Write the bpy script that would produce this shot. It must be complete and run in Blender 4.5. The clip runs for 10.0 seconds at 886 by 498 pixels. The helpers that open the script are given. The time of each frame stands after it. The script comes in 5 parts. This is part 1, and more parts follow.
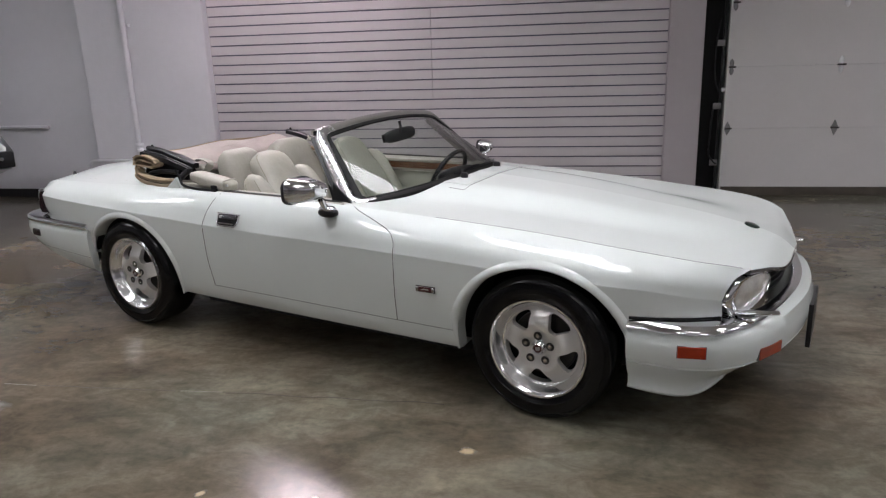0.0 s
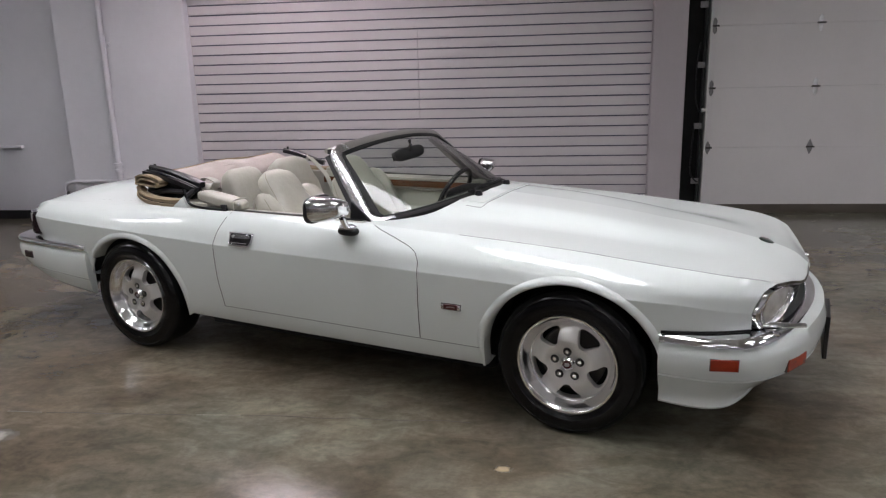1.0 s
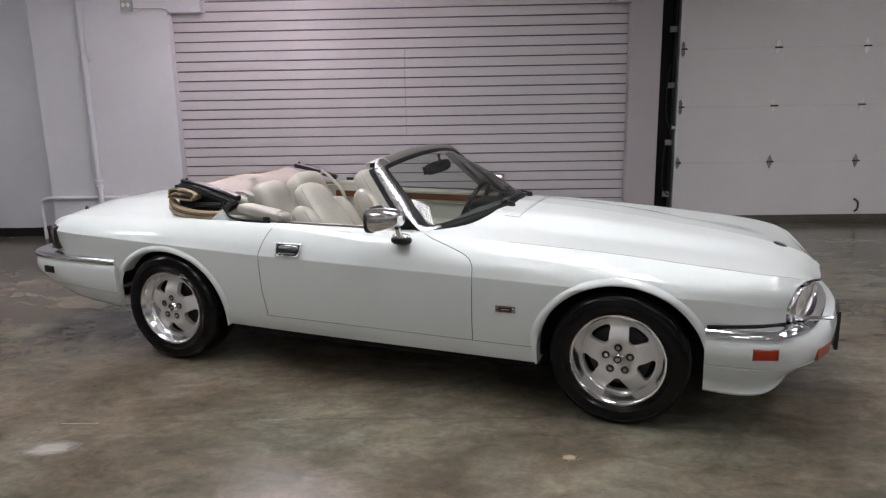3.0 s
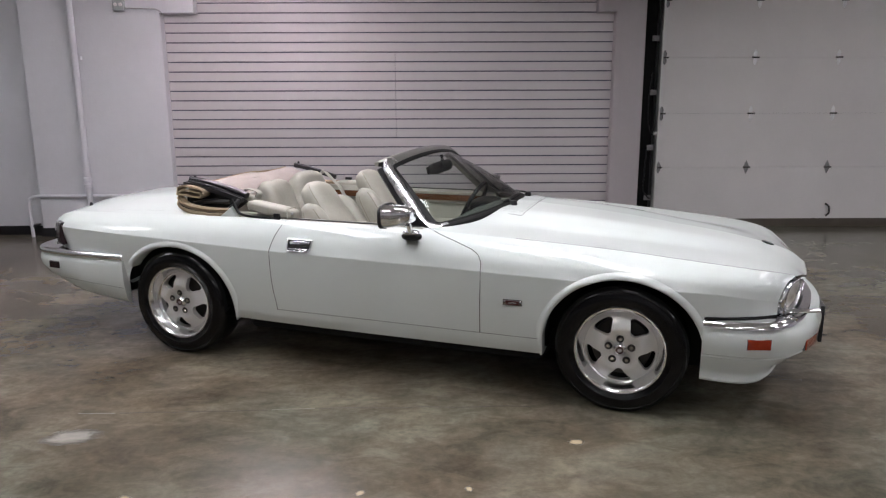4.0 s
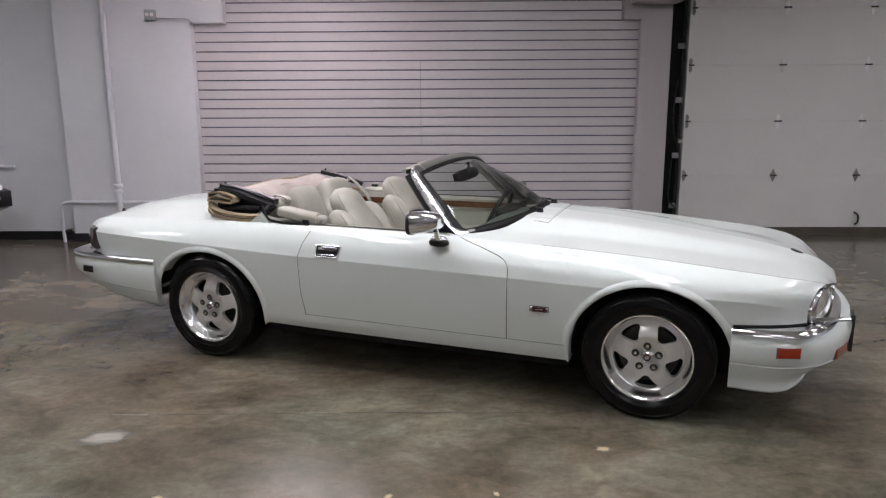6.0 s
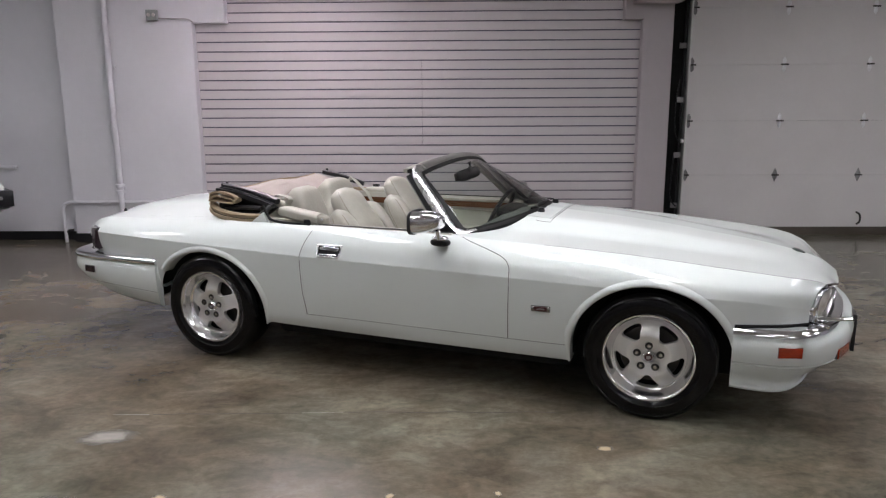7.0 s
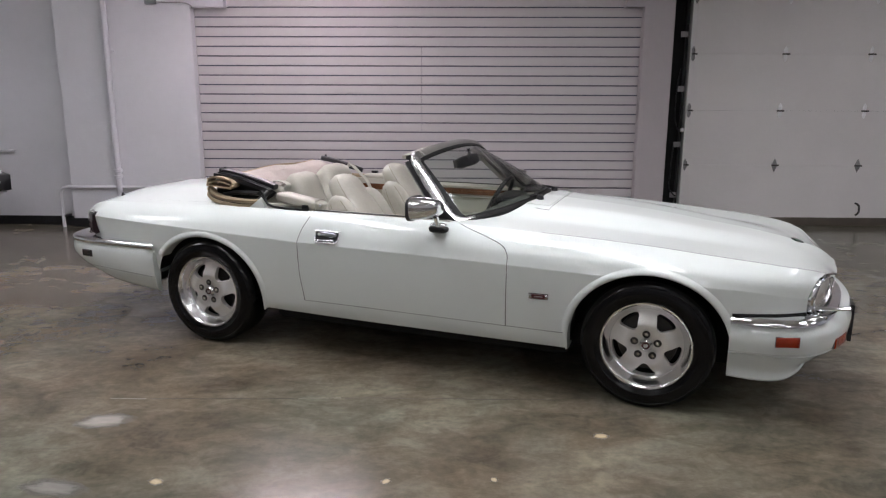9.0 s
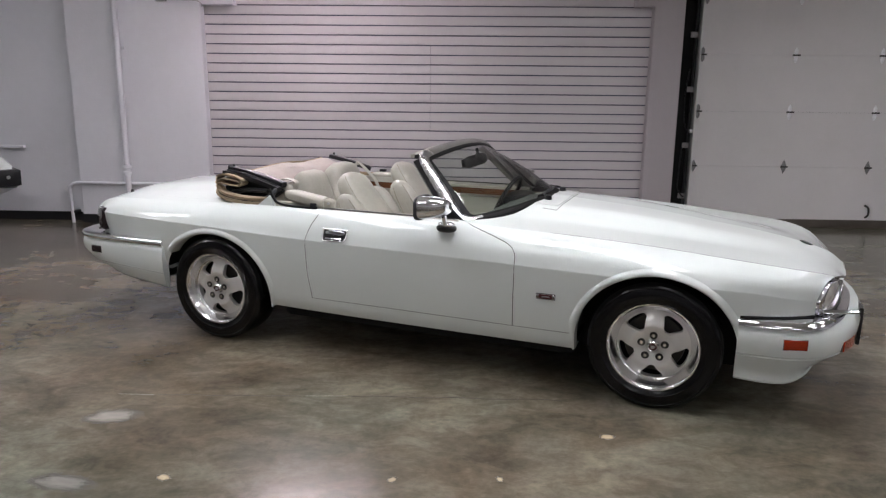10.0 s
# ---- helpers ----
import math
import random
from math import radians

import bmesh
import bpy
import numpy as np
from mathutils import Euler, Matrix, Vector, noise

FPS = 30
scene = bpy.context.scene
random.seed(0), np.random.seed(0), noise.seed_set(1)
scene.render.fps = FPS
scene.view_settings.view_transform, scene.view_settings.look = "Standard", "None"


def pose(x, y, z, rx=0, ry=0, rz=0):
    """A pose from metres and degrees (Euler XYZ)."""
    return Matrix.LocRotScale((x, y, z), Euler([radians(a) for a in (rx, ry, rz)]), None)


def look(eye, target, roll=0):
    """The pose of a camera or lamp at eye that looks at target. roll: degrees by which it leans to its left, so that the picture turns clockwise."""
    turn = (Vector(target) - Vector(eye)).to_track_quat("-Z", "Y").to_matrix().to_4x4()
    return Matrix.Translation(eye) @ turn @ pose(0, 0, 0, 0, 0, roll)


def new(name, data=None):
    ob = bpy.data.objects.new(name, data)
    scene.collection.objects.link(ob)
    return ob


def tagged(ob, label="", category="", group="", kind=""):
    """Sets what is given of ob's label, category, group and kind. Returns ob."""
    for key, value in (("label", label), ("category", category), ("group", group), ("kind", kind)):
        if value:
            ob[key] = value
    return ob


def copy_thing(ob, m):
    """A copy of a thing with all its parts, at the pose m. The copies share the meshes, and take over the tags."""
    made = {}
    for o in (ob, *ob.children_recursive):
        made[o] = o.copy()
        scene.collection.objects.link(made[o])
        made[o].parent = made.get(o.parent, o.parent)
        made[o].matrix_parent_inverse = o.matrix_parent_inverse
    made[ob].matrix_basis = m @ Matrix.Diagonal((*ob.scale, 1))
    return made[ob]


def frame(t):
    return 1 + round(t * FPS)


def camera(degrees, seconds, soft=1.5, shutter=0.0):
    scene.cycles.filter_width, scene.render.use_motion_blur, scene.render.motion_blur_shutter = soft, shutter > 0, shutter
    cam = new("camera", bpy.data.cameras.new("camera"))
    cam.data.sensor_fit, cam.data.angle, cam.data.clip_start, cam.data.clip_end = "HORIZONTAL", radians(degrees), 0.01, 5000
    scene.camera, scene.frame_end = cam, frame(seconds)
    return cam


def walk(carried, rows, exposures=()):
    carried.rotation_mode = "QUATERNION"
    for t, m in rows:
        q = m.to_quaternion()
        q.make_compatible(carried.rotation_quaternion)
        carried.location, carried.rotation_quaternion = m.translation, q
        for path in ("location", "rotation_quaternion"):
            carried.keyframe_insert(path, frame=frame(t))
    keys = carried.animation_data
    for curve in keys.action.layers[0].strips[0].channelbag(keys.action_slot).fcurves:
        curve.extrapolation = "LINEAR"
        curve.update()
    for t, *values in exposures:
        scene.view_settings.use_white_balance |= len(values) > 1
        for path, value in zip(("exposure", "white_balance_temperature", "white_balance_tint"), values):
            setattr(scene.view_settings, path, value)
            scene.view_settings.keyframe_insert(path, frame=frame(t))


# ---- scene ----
cam = camera(63.4, 10.0, soft=1.25)
PATH = [
    (0, (0.157, 0.023, 1.525), (-0.201, 1.918, 0.996), -1.8),
    (0.2, (0.081, 0.024, 1.53), (-0.264, 1.925, 1.01), -1.9),
    (0.5, (-0.01, 0.021, 1.537), (-0.307, 1.94, 1.058), -2.0),
    (1, (-0.126, -0.023, 1.522), (-0.376, 1.903, 1.044), -1.5),
    (1.2, (-0.167, -0.072, 1.525), (-0.417, 1.854, 1.047), -1.1),
    (1.5, (-0.26, -0.165, 1.534), (-0.477, 1.766, 1.061), -0.4),
    (2, (-0.402, -0.275, 1.534), (-0.612, 1.662, 1.081), -0.4),
    (2.2, (-0.456, -0.276, 1.521), (-0.663, 1.659, 1.063), -0.4),
    (2.5, (-0.545, -0.25, 1.52), (-0.692, 1.694, 1.074), -0.3),
    (2.7, (-0.593, -0.252, 1.53), (-0.706, 1.696, 1.092), -0.7),
    (3.8, (-0.829, -0.409, 1.539), (-0.815, 1.543, 1.106), -0.4),
    (4, (-0.855, -0.433, 1.527), (-0.841, 1.521, 1.103), -0.2),
    (4.5, (-0.876, -0.45, 1.531), (-0.851, 1.507, 1.123), -0.2),
    (5, (-0.888, -0.451, 1.526), (-0.888, 1.51, 1.134), -0.0),
    (5.5, (-0.887, -0.46, 1.526), (-0.922, 1.499, 1.123), -0.1),
    (7, (-0.885, -0.463, 1.525), (-0.934, 1.495, 1.122), -0.3),
    (7.5, (-0.89, -0.459, 1.52), (-0.935, 1.498, 1.109), -0.1),
    (8, (-0.881, -0.461, 1.52), (-0.919, 1.496, 1.108), 0.2),
    (8.5, (-0.88, -0.459, 1.515), (-0.918, 1.493, 1.082), 0.3),
    (9, (-0.883, -0.456, 1.514), (-0.928, 1.495, 1.08), 0.2),
    (9.5, (-0.887, -0.462, 1.517), (-0.942, 1.49, 1.081), 0.4),
    (10, (-0.889, -0.459, 1.518), (-0.952, 1.491, 1.08), 0.6),
]
walk(cam, [(t, look(eye, target, roll)) for t, eye, target, roll in PATH],
     exposures=[(0.0, -0.15), (2.0, -0.13), (2.5, -0.03), (4.0, 0.0), (10.0, 0.0)])


# The convertible's own frame: x forward from the front axle, y to its left, z up from the floor.
CAR_AT, CAR_TURN = (0.308, 3.645), -19.68
AXLE = -2.591
WHEEL_R = 0.319


# ---------------- light ----------------
world = bpy.data.worlds.new("world")
scene.world = world
world.use_nodes = True
world.node_tree.nodes["Background"].inputs["Color"].default_value = (0.5, 0.5, 0.55, 1)
world.node_tree.nodes["Background"].inputs["Strength"].default_value = 0.006
LIGHT = 24.2
CEIL = 3.5
# ceiling lights: x, y, turn, width
# Unseen; the y -3.6 row and (5.4, 2.8) are added only as fill.
LAMPS = [(0.05, 2.35, 90, 1), (-0.50, 3.40, 0, 1), (-3.0, 2.8, 90, 1), (-3.0, 4.4, 90, 1), (2.9, 2.3, 90, 1), (-6.3, 3.6, 0, 1), (5.4, 2.8, 90, 1), (4.6, 0.5, 0, 0.45), (-4.2, -3.6, 0, 1), (-0.6, -3.6, 0, 1), (3.0, -3.6, 0, 1)]
# Turned down to balance floor and flank; (-2.3, 0.6) and (4.0, 5.3) are fill.
DIMMED_LAMPS = [(-2.3, 0.6, 0, 1), (-6.5, 0.6, 0, 0.45), (0.95, -0.2, 0, 0.45), (4.0, 5.3, 90, 1)]
STRIPS = [(-2.5, 6.25)]
STRIP_Z = 3.12


# ---------------- materials ----------------
def material(name, colour, rough=0.5, metal=0.0, coat=0.0, vary=0.0, scale=8.0, bump=0.0, bump_scale=60.0, rough_vary=0.0, spec=0.5):
    """A principled material with noise at two scales in its colour, roughness and relief."""
    m = bpy.data.materials.new(name)
    m.use_nodes = True
    nt = m.node_tree
    b = nt.nodes["Principled BSDF"]
    b.inputs["Base Color"].default_value = (*colour, 1)
    b.inputs["Roughness"].default_value = rough
    b.inputs["Metallic"].default_value = metal
    b.inputs["Coat Weight"].default_value = coat
    b.inputs["Coat Roughness"].default_value = 0.012
    b.inputs["Specular IOR Level"].default_value = spec
    co = nt.nodes.new("ShaderNodeTexCoord")
    if vary or rough_vary:
        n1, n2 = nt.nodes.new("ShaderNodeTexNoise"), nt.nodes.new("ShaderNodeTexNoise")
        n1.inputs["Scale"].default_value, n2.inputs["Scale"].default_value = scale, scale * 9
        n1.inputs["Detail"].default_value, n2.inputs["Detail"].default_value = 6, 4
        for n in (n1, n2):
            nt.links.new(co.outputs["Object"], n.inputs["Vector"])
        mix = nt.nodes.new("ShaderNodeMath")
        mix.operation = "MULTIPLY_ADD"
        mix.inputs[1].default_value = 0.35
        nt.links.new(n2.outputs["Fac"], mix.inputs[0])
        nt.links.new(n1.outputs["Fac"], mix.inputs[2])
        if vary:
            ramp = nt.nodes.new("ShaderNodeMapRange")
            ramp.inputs["From Min"].default_value, ramp.inputs["From Max"].default_value = 0.4, 0.95
            ramp.inputs["To Min"].default_value, ramp.inputs["To Max"].default_value = 1 - vary, 1 + vary
            nt.links.new(mix.outputs[0], ramp.inputs["Value"])
            mul = nt.nodes.new("ShaderNodeVectorMath")
            mul.operation = "SCALE"
            mul.inputs[0].default_value = colour
            nt.links.new(ramp.outputs["Result"], mul.inputs["Scale"])
            nt.links.new(mul.outputs["Vector"], b.inputs["Base Color"])
        if rough_vary:
            r2 = nt.nodes.new("ShaderNodeMapRange")
            r2.inputs["From Min"].default_value, r2.inputs["From Max"].default_value = 0.4, 0.95
            r2.inputs["To Min"].default_value, r2.inputs["To Max"].default_value = max(0, rough - rough_vary), rough + rough_vary
            nt.links.new(mix.outputs[0], r2.inputs["Value"])
            nt.links.new(r2.outputs["Result"], b.inputs["Roughness"])
    if bump:
        n3, bp = nt.nodes.new("ShaderNodeTexNoise"), nt.nodes.new("ShaderNodeBump")
        n3.inputs["Scale"].default_value, n3.inputs["Detail"].default_value = bump_scale, 5
        bp.inputs["Strength"].default_value, bp.inputs["Distance"].default_value = bump, 0.01
        nt.links.new(co.outputs["Object"], n3.inputs["Vector"])
        nt.links.new(n3.outputs["Fac"], bp.inputs["Height"])
        nt.links.new(bp.outputs["Normal"], b.inputs["Normal"])
    return m


def glass(name, tint, rough=0.0, clear=0.9):
    """Thin glass: mostly see-through, with a mirror gloss that grows at grazing angles."""
    m = bpy.data.materials.new(name)
    m.use_nodes = True
    nt = m.node_tree
    nt.nodes.remove(nt.nodes["Principled BSDF"])
    out = nt.nodes["Material Output"]
    tr, gl, mx, fr = (nt.nodes.new("ShaderNodeBsdf" + k) if k != "x" else nt.nodes.new("ShaderNodeMixShader") for k in ("Transparent", "Glossy", "x", "Transparent"))
    nt.nodes.remove(fr)
    fr = nt.nodes.new("ShaderNodeFresnel")
    fr.inputs["IOR"].default_value = 1.5
    tr.inputs["Color"].default_value = (*tint, 1)
    gl.inputs["Roughness"].default_value = rough
    nt.links.new(fr.outputs[0], mx.inputs[0])
    nt.links.new(tr.outputs[0], mx.inputs[1])
    nt.links.new(gl.outputs[0], mx.inputs[2])
    nt.links.new(mx.outputs[0], out.inputs["Surface"])
    return m


def glow(name, colour, strength):
    m = bpy.data.materials.new(name)
    m.use_nodes = True
    b = m.node_tree.nodes["Principled BSDF"]
    b.inputs["Base Color"].default_value = (0.9, 0.9, 0.9, 1)
    b.inputs["Emission Color"].default_value = (*colour, 1)
    b.inputs["Emission Strength"].default_value = strength
    return m


PAINT = material("white_paint", (0.69, 0.725, 0.70), 0.6, coat=1.0, vary=0.012, scale=2.0, spec=0.2)
CHROME = material("chrome", (0.86, 0.86, 0.88), 0.09, metal=1.0, rough_vary=0.03, scale=20)
# Chrome with the dark room's reflection put into the colour.
DARKENED_CHROME = material("darkened_chrome", (0.30, 0.30, 0.315), 0.16, metal=1.0, rough_vary=0.04, scale=20)
STEEL = material("dull_steel", (0.55, 0.55, 0.56), 0.35, metal=1.0, vary=0.1, scale=30)
ALLOY = material("painted_alloy", (0.76, 0.745, 0.72), 0.34, metal=0.55, coat=0.4, vary=0.04, scale=20)
ALLOY_LIP = material("polished_alloy", (0.85, 0.85, 0.86), 0.19, metal=1.0, rough_vary=0.03, scale=40)
RUBBER = material("tyre_rubber", (0.0035, 0.0035, 0.004), 0.20, vary=0.3, scale=30, bump=0.03, bump_scale=120, spec=0.30)
BLACK = material("black_plastic", (0.010, 0.010, 0.012), 0.32, vary=0.2, scale=20)
GAP = material("shut_line_shadow", (0.10, 0.10, 0.095), 0.8)
SEAL = material("black_rubber_seal", (0.008, 0.008, 0.008), 0.55, vary=0.2, scale=25, spec=0.2)
# Pillar's darker reflections are put into this colour; rougher to soften lamp streaks.
PILLAR_CHROME = material("muted_chrome", (0.62, 0.61, 0.62), 0.27, metal=1.0, rough_vary=0.04, scale=20)
DARK = material("underbody_and_shade_black", (0.008, 0.008, 0.008), 0.85, vary=0.3, scale=12)
LEATHER = material("cream_leather", (0.41, 0.392, 0.335), 0.42, vary=0.10, scale=6, bump=0.35, bump_scale=22, rough_vary=0.08)
LEATHER_PANEL = material("cream_vinyl", (0.42, 0.405, 0.35), 0.5, vary=0.06, scale=7, bump=0.2, bump_scale=260)
CANVAS = material("tan_canvas", (0.34, 0.262, 0.172), 0.9, vary=0.15, scale=10, bump=0.4, bump_scale=400)
LINING = material("pink_beige_lining", (0.44, 0.375, 0.345), 0.85, vary=0.08, scale=5, bump=0.3, bump_scale=300)
HEM = material("stitched_hem", (0.24, 0.175, 0.105), 0.9, vary=0.2, scale=40)
WOOD = material("walnut_veneer", (0.135, 0.052, 0.022), 0.25, coat=0.7, vary=0.35, scale=14)
CARPET = material("beige_carpet", (0.30, 0.26, 0.21), 0.95, vary=0.15, scale=20, bump=0.5, bump_scale=300)
AMBER = material("amber_red_lens", (0.33, 0.028, 0.008), 0.18, coat=0.8, vary=0.12, scale=40)
RED = material("dark_red_lens", (0.014, 0.003, 0.006), 0.18, coat=0.4, vary=0.1, scale=40)
LENS = material("lamp_lens_ribbed", (0.62, 0.60, 0.56), 0.12, metal=0.35, coat=1.0, vary=0.18, scale=26)
GREEN = material("dark_enamel", (0.015, 0.03, 0.02), 0.25, coat=0.8)
MAROON = material("maroon_enamel", (0.060, 0.008, 0.010), 0.3, coat=0.2)
GLASS = glass("windscreen_glass", (0.70, 0.755, 0.72))
MIRROR = material("mirror_silver", (0.85, 0.85, 0.86), 0.02, metal=1.0)


# ---------------- mesh helpers ----------------
def part(name, bm, mat, parent=None, label="", smooth=True, angle=40):
    """Links a bmesh as one mesh object, under a parent if one is given."""
    me = bpy.data.meshes.new(name)
    if smooth:
        lim = radians(angle)
        for f in bm.faces:
            f.smooth = True
        for e in bm.edges:
            if len(e.link_faces) == 2 and e.calc_face_angle(0) > lim:
                e.smooth = False
    bm.to_mesh(me)
    bm.free()
    me.materials.append(mat)
    ob = new(name, me)
    if parent:
        ob.parent = parent
    return tagged(ob, label)


def thing(name, m, label, category, group="", kind=""):
    ob = new(name)
    ob.matrix_world = m
    return tagged(ob, label, category, group, kind)


def box(bm, x0, x1, y0, y1, z0, z1, bevel=0.0, seg=2, m=None):
    """Adds a box, bevelled, turned by m."""
    d = bmesh.ops.create_cube(bm, size=1)
    vs = d["verts"]
    for v in vs:
        v.co = Vector(((x0 + x1) / 2 + v.co.x * (x1 - x0), (y0 + y1) / 2 + v.co.y * (y1 - y0), (z0 + z1) / 2 + v.co.z * (z1 - z0)))
    if m is not None:
        for v in vs:
            v.co = m @ v.co
    if bevel:
        es = list({e for v in vs for e in v.link_edges})
        bmesh.ops.bevel(bm, geom=es, offset=bevel, segments=seg, profile=0.6, affect="EDGES")
    return bm


def boxed(*a, **k):
    return box(bmesh.new(), *a, **k)


def prism(bm, outline, y0, y1, bevel=0.0, seg=2, axis="y"):
    """An outline in x and z (or y and z, x and y), drawn out along the other axis."""
    put = {"y": lambda a, b, c: (a, c, b), "x": lambda a, b, c: (c, a, b), "z": lambda a, b, c: (a, b, c)}[axis]
    lo = [bm.verts.new(put(a, b, y0)) for a, b in outline]
    hi = [bm.verts.new(put(a, b, y1)) for a, b in outline]
    n = len(outline)
    fs = [bm.faces.new(lo), bm.faces.new(hi[::-1])]
    for i in range(n):
        fs.append(bm.faces.new((lo[i], hi[i], hi[(i + 1) % n], lo[(i + 1) % n])))
    bmesh.ops.recalc_face_normals(bm, faces=fs)
    if bevel:
        es = list({e for f in fs[:2] for e in f.edges})
        bmesh.ops.bevel(bm, geom=es, offset=bevel, segments=seg, profile=0.6, affect="EDGES")
    return bm


def sweep(bm, path, profile, closed=False, up=(0, 0, 1), caps=True):
    """Draws a closed profile (pairs: sideways, up) along a path; profile and up may be functions of the path's share."""
    path = [Vector(p) for p in path]
    n, rings = len(path), []
    for i, p in enumerate(path):
        a = path[(i - 1) % n] if closed or i else p
        b = path[(i + 1) % n] if closed or i < n - 1 else p
        d = (b - a).normalized()
        side = d.cross(Vector(up(i / (n - 1)) if callable(up) else up))
        side = side.normalized() if side.length > 1e-5 else Vector((1, 0, 0))
        top = side.cross(d).normalized()
        prof = profile(i / (n - 1)) if callable(profile) else profile
        rings.append([bm.verts.new(p + side * u + top * v) for u, v in prof])
    k = len(rings[0])
    for i in range(n if closed else n - 1):
        r, s = rings[i], rings[(i + 1) % n]
        for j in range(k):
            bm.faces.new((r[j], r[(j + 1) % k], s[(j + 1) % k], s[j]))
    if caps and not closed:
        bm.faces.new(rings[0][::-1])
        bm.faces.new(rings[-1])
    bmesh.ops.recalc_face_normals(bm, faces=bm.faces[:])
    return bm


def circle(r, n=10, ry=None):
    return [(r * math.cos(2 * math.pi * i / n), (ry or r) * math.sin(2 * math.pi * i / n)) for i in range(n)]


def tube(path, r, n=8, closed=False, up=(0, 0, 1)):
    return sweep(bmesh.new(), path, circle(r, n), closed, up)


def smooth_path(points, step=8, closed=False):
    """A Catmull-Rom line through a few points."""
    ps = [Vector(p) for p in points]
    n, out = len(ps), []
    for i in range(n if closed else n - 1):
        get = (lambda j: ps[j % n]) if closed else (lambda j: ps[min(max(j, 0), n - 1)])
        a, b, c, d = get(i - 1), get(i), get(i + 1), get(i + 2)
        for s in range(step):
            t = s / step
            out.append(0.5 * ((2 * b) + (c - a) * t + (2 * a - 5 * b + 4 * c - d) * t * t + (3 * b - a - 3 * c + d) * t**3))
    if not closed:
        out.append(ps[-1])
    return out


def turned(profile, n=48, axis="y"):
    """A closed or open profile (radius, along) turned round the y axis."""
    bm = bmesh.new()
    rings = []
    for i in range(n):
        c, s = math.cos(2 * math.pi * i / n), math.sin(2 * math.pi * i / n)
        rings.append([bm.verts.new((r * c, h, r * s) if axis == "y" else (r * c, r * s, h)) for r, h in profile])
    for i in range(n):
        a, b = rings[i], rings[(i + 1) % n]
        for j in range(len(profile) - 1):
            bm.faces.new((a[j], a[j + 1], b[j + 1], b[j]))
    bmesh.ops.remove_doubles(bm, verts=bm.verts[:], dist=1e-5)
    bmesh.ops.recalc_face_normals(bm, faces=bm.faces[:])
    return bm


def pillow(cx, cy, cz, sx, sy, sz, power=3.0, n=20, m=None, bm=None, bend=0.0):
    """A soft cushion: a superellipsoid with half sizes sx, sy, sz."""
    bm = bm or bmesh.new()
    d = bmesh.ops.create_uvsphere(bm, u_segments=n * 2, v_segments=n, radius=1)
    for v in d["verts"]:
        c = v.co.normalized()
        k = (abs(c.x) ** power + abs(c.y) ** power + abs(c.z) ** power) ** (-1 / power)
        p = Vector((c.x * k * sx, c.y * k * sy, c.z * k * sz))
        p.x += bend * (p.y / sy) ** 2
        v.co = (m @ p if m is not None else p) + Vector((cx, cy, cz))
    return bm


def pchip(knots, x):
    """Smooth values through knots (x, value) without overshoot."""
    xs, ys = np.array([k[0] for k in knots], float), np.array([k[1] for k in knots], float)
    h, dl = np.diff(xs), np.diff(ys) / np.diff(xs)
    m = np.zeros(len(xs))
    for i in range(1, len(xs) - 1):
        if dl[i - 1] * dl[i] > 0:
            w1, w2 = 2 * h[i] + h[i - 1], h[i] + 2 * h[i - 1]
            m[i] = (w1 + w2) / (w1 / dl[i - 1] + w2 / dl[i])
    m[0], m[-1] = dl[0], dl[-1]
    x = np.clip(np.asarray(x, float), xs[0], xs[-1])
    i = np.clip(np.searchsorted(xs, x) - 1, 0, len(h) - 1)
    t = (x - xs[i]) / h[i]
    return (1 + 2 * t) * (1 - t) ** 2 * ys[i] + t * (1 - t) ** 2 * h[i] * m[i] + t * t * (3 - 2 * t) * ys[i + 1] + t * t * (t - 1) * h[i] * m[i + 1]




# ---------------- the room ----------------
WALL_Y, SLAT_Y, DOOR_Y, LEFT_Y = 7.34, 7.46, 7.765, 7.48
X0, X1, Y0 = -9.5, 7.5, -6.5
OPEN_L, OPEN_R = -3.716, 1.009
WALL_PAINT = material("grey_wall_paint", (0.69, 0.68, 0.715), 0.62, vary=0.05, scale=1.3, bump=0.12, bump_scale=35, rough_vary=0.1)
SLAT = material("pale_pink_slat_board", (0.556, 0.519, 0.531), 0.42, vary=0.03, scale=2.0, rough_vary=0.08)
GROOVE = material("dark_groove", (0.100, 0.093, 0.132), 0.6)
DOOR_PAINT = material("white_door_steel", (0.74, 0.705, 0.70), 0.45, vary=0.03, scale=2.5, bump=0.06, bump_scale=90)
# The dimmer light on pier and beam is put into this colour.
PIER_SHADE_PAINT = material("shaded_mauve_paint", (0.425, 0.39, 0.40), 0.6, vary=0.05, scale=1.5, bump=0.12, bump_scale=35)
BASE = material("black_vinyl_base", (0.012, 0.012, 0.014), 0.5, vary=0.3, scale=5)
CEILING = material("white_ceiling_paint", (0.66, 0.65, 0.64), 0.85, vary=0.05, scale=2)


